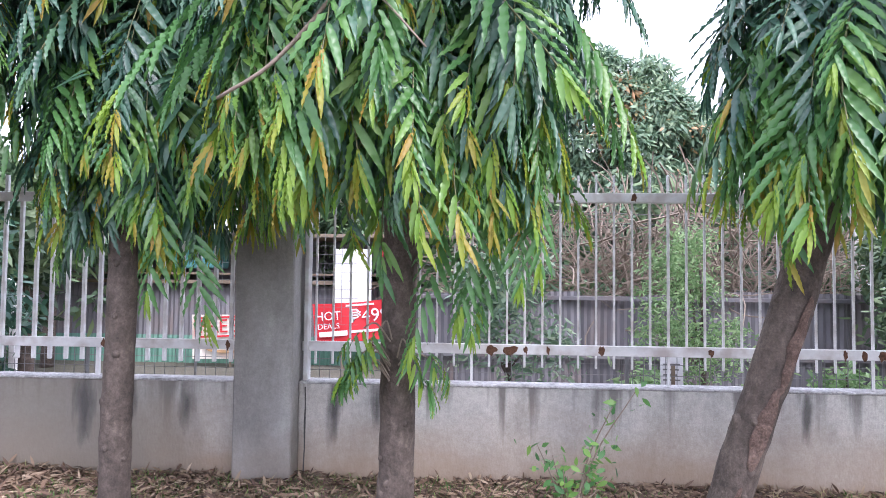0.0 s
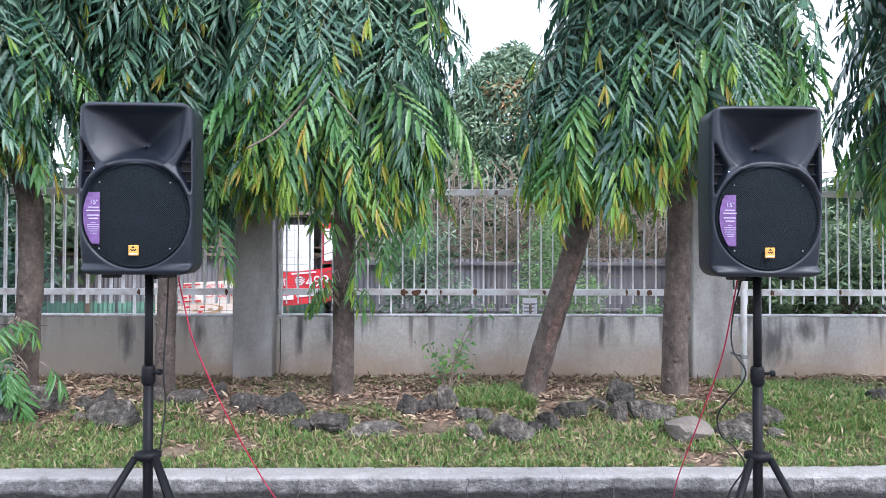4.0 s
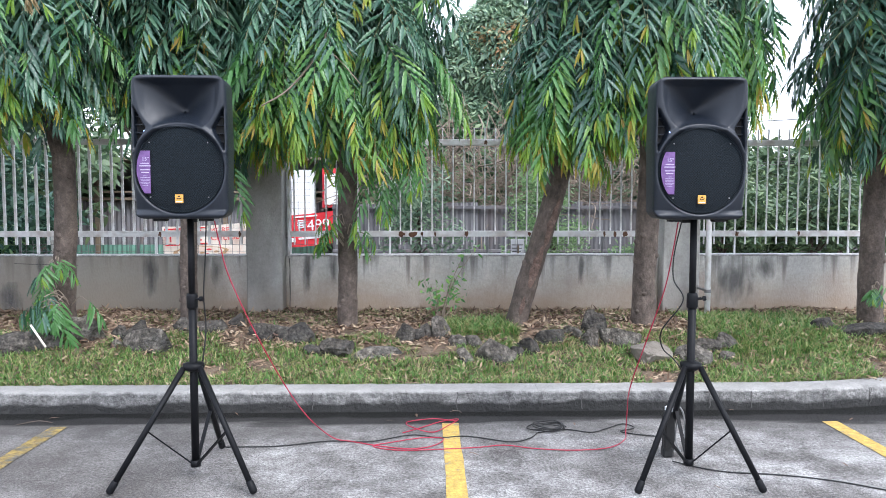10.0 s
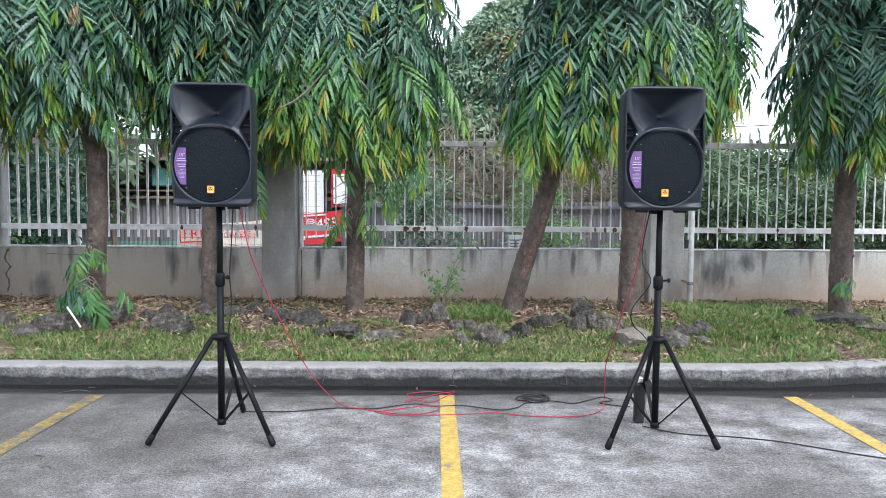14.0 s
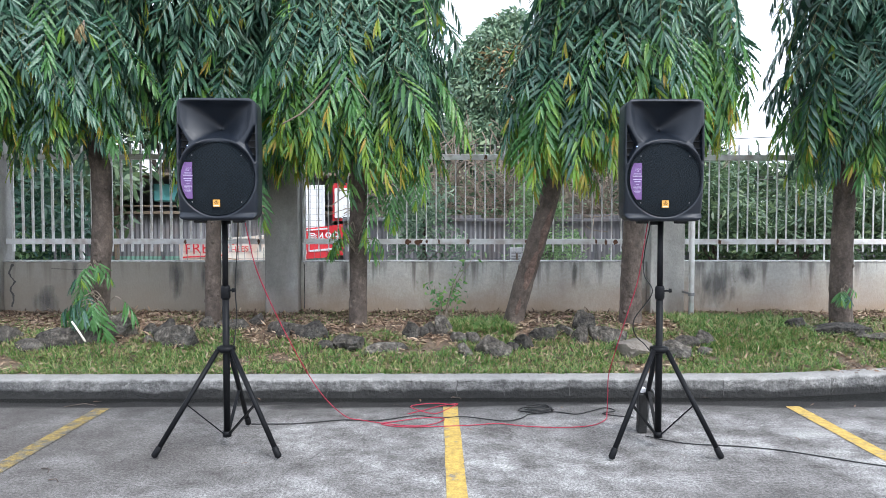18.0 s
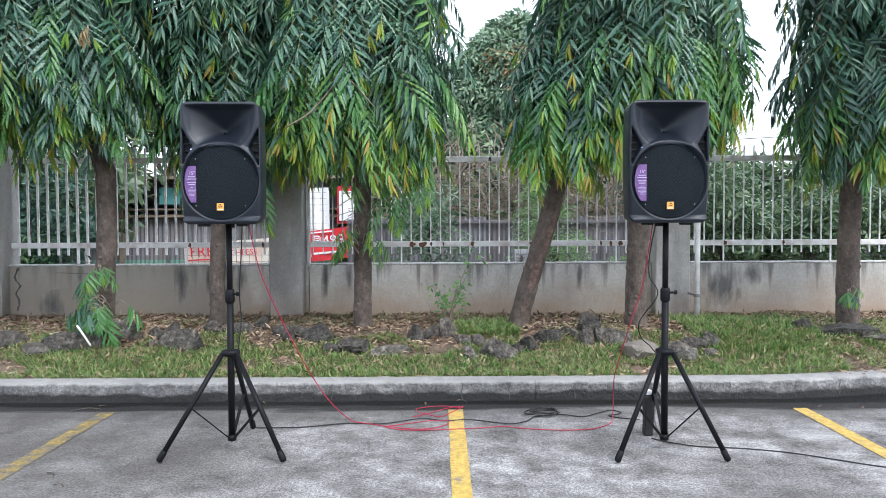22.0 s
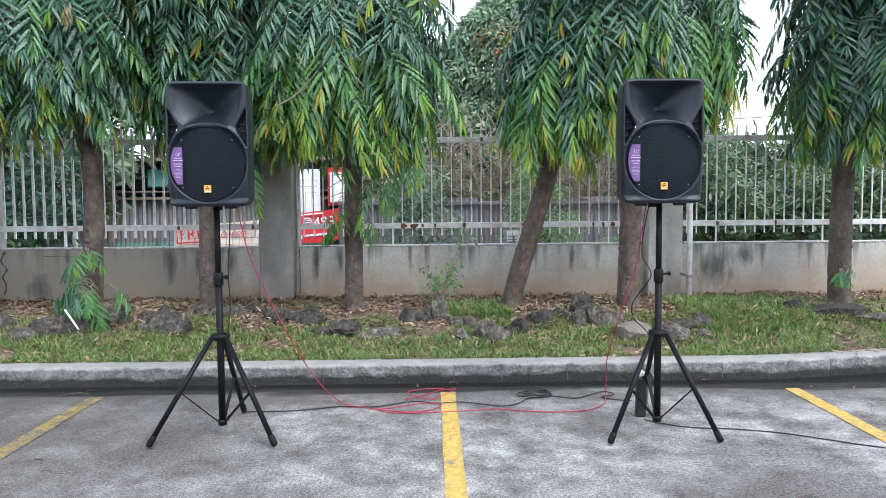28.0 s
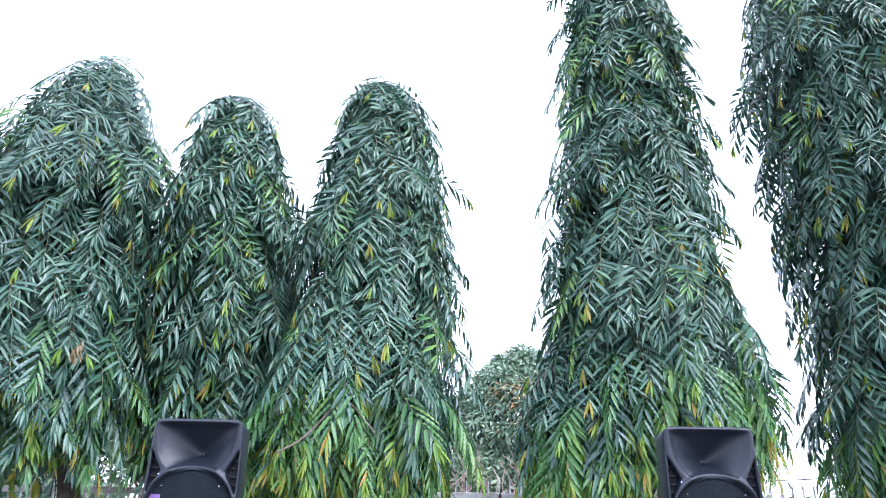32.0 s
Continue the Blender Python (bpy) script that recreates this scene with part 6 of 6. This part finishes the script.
for k in range(5):
    cx, cy, ra, rb2, tw = rc.uniform(1.02, 1.10), rc.uniform(1.47, 1.56), rc.uniform(0.07, 0.13), rc.uniform(0.04, 0.10), rc.uniform(-0.8, 0.8)
    coil += [(cx + ra * math.cos(a) * math.cos(tw) - rb2 * math.sin(a) * math.sin(tw), cy + ra * math.cos(a) * math.sin(tw) + rb2 * math.sin(a) * math.cos(tw), G + 0.006 * k + 0.01 * abs(math.sin(2 * a))) for a in (6.28 * i / 9 for i in range(9))]
cable("coiled_cable", "loose coil of thin black cable on the concrete", [coil], 0.0036, M_CABLE)
ad = thing("power_adapter", "dark power adapter leaning on the stand leg with a grey lead", "power adapter", at=(1.625, 1.04, 0.0))
part("case", Geo().box(-0.030, 0.030, -0.022, 0.022, 0.035, 0.26, 0.008, pose(0, 0, 0, 8, -4, 10)), M_CABLE, ad)
part("cap", Geo().box(-0.018, 0.018, -0.016, 0.016, 0.262, 0.29, 0.004, pose(0, 0, 0, 8, -4, 10)), M_WHITE, ad)
part("plug", Geo().box(-0.035, 0.025, -0.03, 0.02, 0.0, 0.06, 0.01), M_CABLE, ad)
part("lead", Geo().tube(smooth_path([(0.02, 0, 0.30), (0.06, -0.04, 0.26), (0.075, -0.05, 0.14), (0.06, -0.04, 0.04), (0.03, -0.03, 0.10), (0.04, -0.03, 0.22)], 5), 0.005, 7), M_WIRE, ad, smooth=True)
wp = thing("white_stick", "short white plastic stick leaning on the rocks", "stick", at=(-2.55, 2.60, 0.04))
part("rod", Geo().tube([(-0.06, 0.02, 0.42), (0.065, -0.02, 0.262)], 0.008, 10), M_CREAM, wp, smooth=True)
rt = random.Random(5)
for k, (x, y, l) in enumerate(((-1.62, 0.35, 0.10), (-1.50, 0.22, 0.07), (2.05, -0.22, 0.09), (-2.0, 1.70, 0.2), (0.55, 1.86, 0.08))):
    tw = thing("fallen_twig", "small dark twig lying on the concrete", "twig", at=(x, y, 0.004), group="fallen twigs")
    a = rt.uniform(0, 3.14)
    part("stem", Geo().tube(smooth_path([(0, 0, 0), (l * 0.5 * math.cos(a), l * 0.5 * math.sin(a), 0.006), (l * math.cos(a + 0.4), l * math.sin(a + 0.4), 0.0)], 3), 0.003, 5), M_BARK, tw)

# cracks and the dark patch on the wall face
for runs, w in (([(-3.93, 0.84), (-3.97, 0.74), (-3.92, 0.66), (-3.96, 0.58), (-3.93, 0.50), (-3.95, 0.40)], 0.014), ([(-3.55, 0.79), (-3.2, 0.78), (-2.95, 0.775)], 0.003),
                ([(-2.98, 0.70), (-3.06, 0.62), (-3.16, 0.58)], 0.003), ([(-0.972, 0.84), (-0.970, 0.28)], 0.006)):
    ck = WALLS[next(q for q in range(len(PIERS) - 1) if PIERS[q][1] < runs[0][0] < PIERS[q + 1][0])]
    g = Geo()
    pts = smooth_path([(x, WALL_Y - 0.0015, z) for x, z in runs], 5)
    for i, p in enumerate(pts):
        h = w * (0.5 + abs(noise.noise((p.x * 30, p.z * 30, 0))) * 1.3)
        p = p + Vector((0.010 * noise.noise((p.z * 45, 3, 1)) + 0.006 * noise.noise((p.z * 110, 8, 1)), 0, 0.004 * noise.noise((p.x * 60, 5, 1))))
        sx = 1 if abs(runs[0][1] - runs[-1][1]) > abs(runs[0][0] - runs[-1][0]) else 0
        g.v += [(p.x - h * sx, p.y, p.z - h * (1 - sx)), (p.x + h * sx, p.y, p.z + h * (1 - sx))]
        if i:
            g.f.append((2 * i - 2, 2 * i - 1, 2 * i + 1, 2 * i))
    part("crack", g, M_GUTTER, ck, "dark weathered crack")


# hairline cracks: down the kerb face and across the lot
for x in (-0.42, 0.52, 0.86, 1.34, 2.18, 2.46, 2.95, 3.3):
    g = Geo()
    for i in range(13):
        z = 0.130 - 0.115 * i / 12
        px = x + 0.012 * noise.noise((z * 40, x * 9, 0)) + 0.006 * noise.noise((z * 120, x, 3))
        h = 0.0022 + 0.003 * abs(noise.noise((z * 50, x * 3, 5)))
        y = kerb_y(px) - 0.0055
        g.v += [(px - h, y, z), (px + h, y, z)]
        if i:
            g.f.append((2 * i - 2, 2 * i, 2 * i + 1, 2 * i - 1))
    part("crack", g, M_GUTTER, kerb, "dark hairline crack")
lot = bpy.data.objects["pavement"]
for a, b, w in (((-0.42, 0.30), (-0.12, 1.05), 0.0022), ((-0.62, -0.35), (-0.42, 0.30), 0.0016), ((2.0, -0.4), (2.9, -0.1), 0.0016)):
    g, n = Geo(), 40
    d = Vector((b[0] - a[0], b[1] - a[1], 0)).normalized()
    side = Vector((-d.y, d.x, 0))
    for i in range(n + 1):
        p = Vector((*a, 0.002)).lerp(Vector((*b, 0.002)), i / n) + side * 0.012 * noise.noise((i * 0.35, w * 9000, 0))
        h = w * (0.5 + abs(noise.noise((i * 0.7, 3, 1))))
        g.v += [tuple(p - side * h), tuple(p + side * h)]
        if i:
            g.f.append((2 * i - 2, 2 * i, 2 * i + 1, 2 * i - 1))
    part("crack", g, M_GUTTER, lot, "dark hairline crack")


# the blotch of dark mould on the wall beyond the tall tree
M_MOULD = material("dark_mould", [(0.3, (0.09, 0.09, 0.092)), (0.7, (0.16, 0.16, 0.16))], rough=0.95, scale=9)
mn, ml = M_MOULD.node_tree.nodes, M_MOULD.node_tree.links
gen, nz, sep = mn.new("ShaderNodeTexCoord"), mn.new("ShaderNodeTexNoise"), mn.new("ShaderNodeVectorMath")
sep.operation = "DISTANCE"
sep.inputs[1].default_value = (0.5, 0.5, 0.55)
nz.inputs["Scale"].default_value, nz.inputs["Detail"].default_value = 14, 8
ml.new(gen.outputs["Generated"], sep.inputs[0])
mm = mn.new("ShaderNodeMapping")
mm.inputs["Scale"].default_value = (1.4, 1, 0.35)
ml.new(gen.outputs["Object"], mm.inputs["Vector"])
ml.new(mm.outputs["Vector"], nz.inputs["Vector"])
su, rg = mn.new("ShaderNodeMath"), mn.new("ShaderNodeMapRange")
su.operation = "MULTIPLY_ADD"
su.inputs[1].default_value = 0.9
ml.new(nz.outputs["Fac"], su.inputs[0])
ml.new(sep.outputs["Value"], su.inputs[2])
rg.inputs["From Min"].default_value, rg.inputs["From Max"].default_value = 0.92, 0.50
rg.inputs["To Max"].default_value = 0.62
ml.new(su.outputs[0], rg.inputs["Value"])
ml.new(rg.outputs["Result"], mn["Principled BSDF"].inputs["Alpha"])
for x0, x1, z0, z1 in ((3.00, 3.50, 0.33, 0.86), (3.40, 3.72, 0.60, 0.86), (-3.75, -3.45, 0.22, 0.62), (-2.35, -2.2, 0.42, 0.90), (-2.05, -1.95, 0.52, 0.90), (-3.35, -3.26, 0.60, 0.89), (-1.72, -1.60, 0.50, 0.90),
                       (-0.86, -0.76, 0.46, 0.90), (-0.60, -0.52, 0.58, 0.89), (0.62, 0.70, 0.6, 0.89), (1.75, 1.83, 0.55, 0.89), (2.30, 2.42, 0.48, 0.9), (5.0, 5.12, 0.5, 0.89)):
    part("mould_stain", Geo().add([(x0, WALL_Y - 0.003, z0), (x1, WALL_Y - 0.003, z0), (x1, WALL_Y - 0.003, z1), (x0, WALL_Y - 0.003, z1)], [(0, 1, 2, 3)]), M_MOULD,
         WALLS[next(q for q in range(len(PIERS) - 1) if PIERS[q][1] < x0 < PIERS[q + 1][0])], "dark mould stain")

# a few dry leaves blown on to the lot along the kerb
LEAF_DRY = fast_mesh("fallen_leaf", LOW[0] * np.array([0.075, 0.10, 0.05]), LOW[1], M_LITTER)
rl = random.Random(17)
for k in range(16):
    o = new("fallen_leaf", LEAF_DRY)
    near = k < 11
    o.matrix_world = pose(rl.uniform(-3.4, 3.6), rl.uniform(1.58, 1.88) if near else rl.uniform(0.2, 1.5), 0.013, rl.uniform(-6, 6), rl.uniform(-6, 6), rl.uniform(0, 360)) @ Matrix.Scale(rl.uniform(0.5, 1.0), 4)
    tagged(o, "small dry brown leaf lying on the concrete", "leaf", group="fallen leaves on the lot")
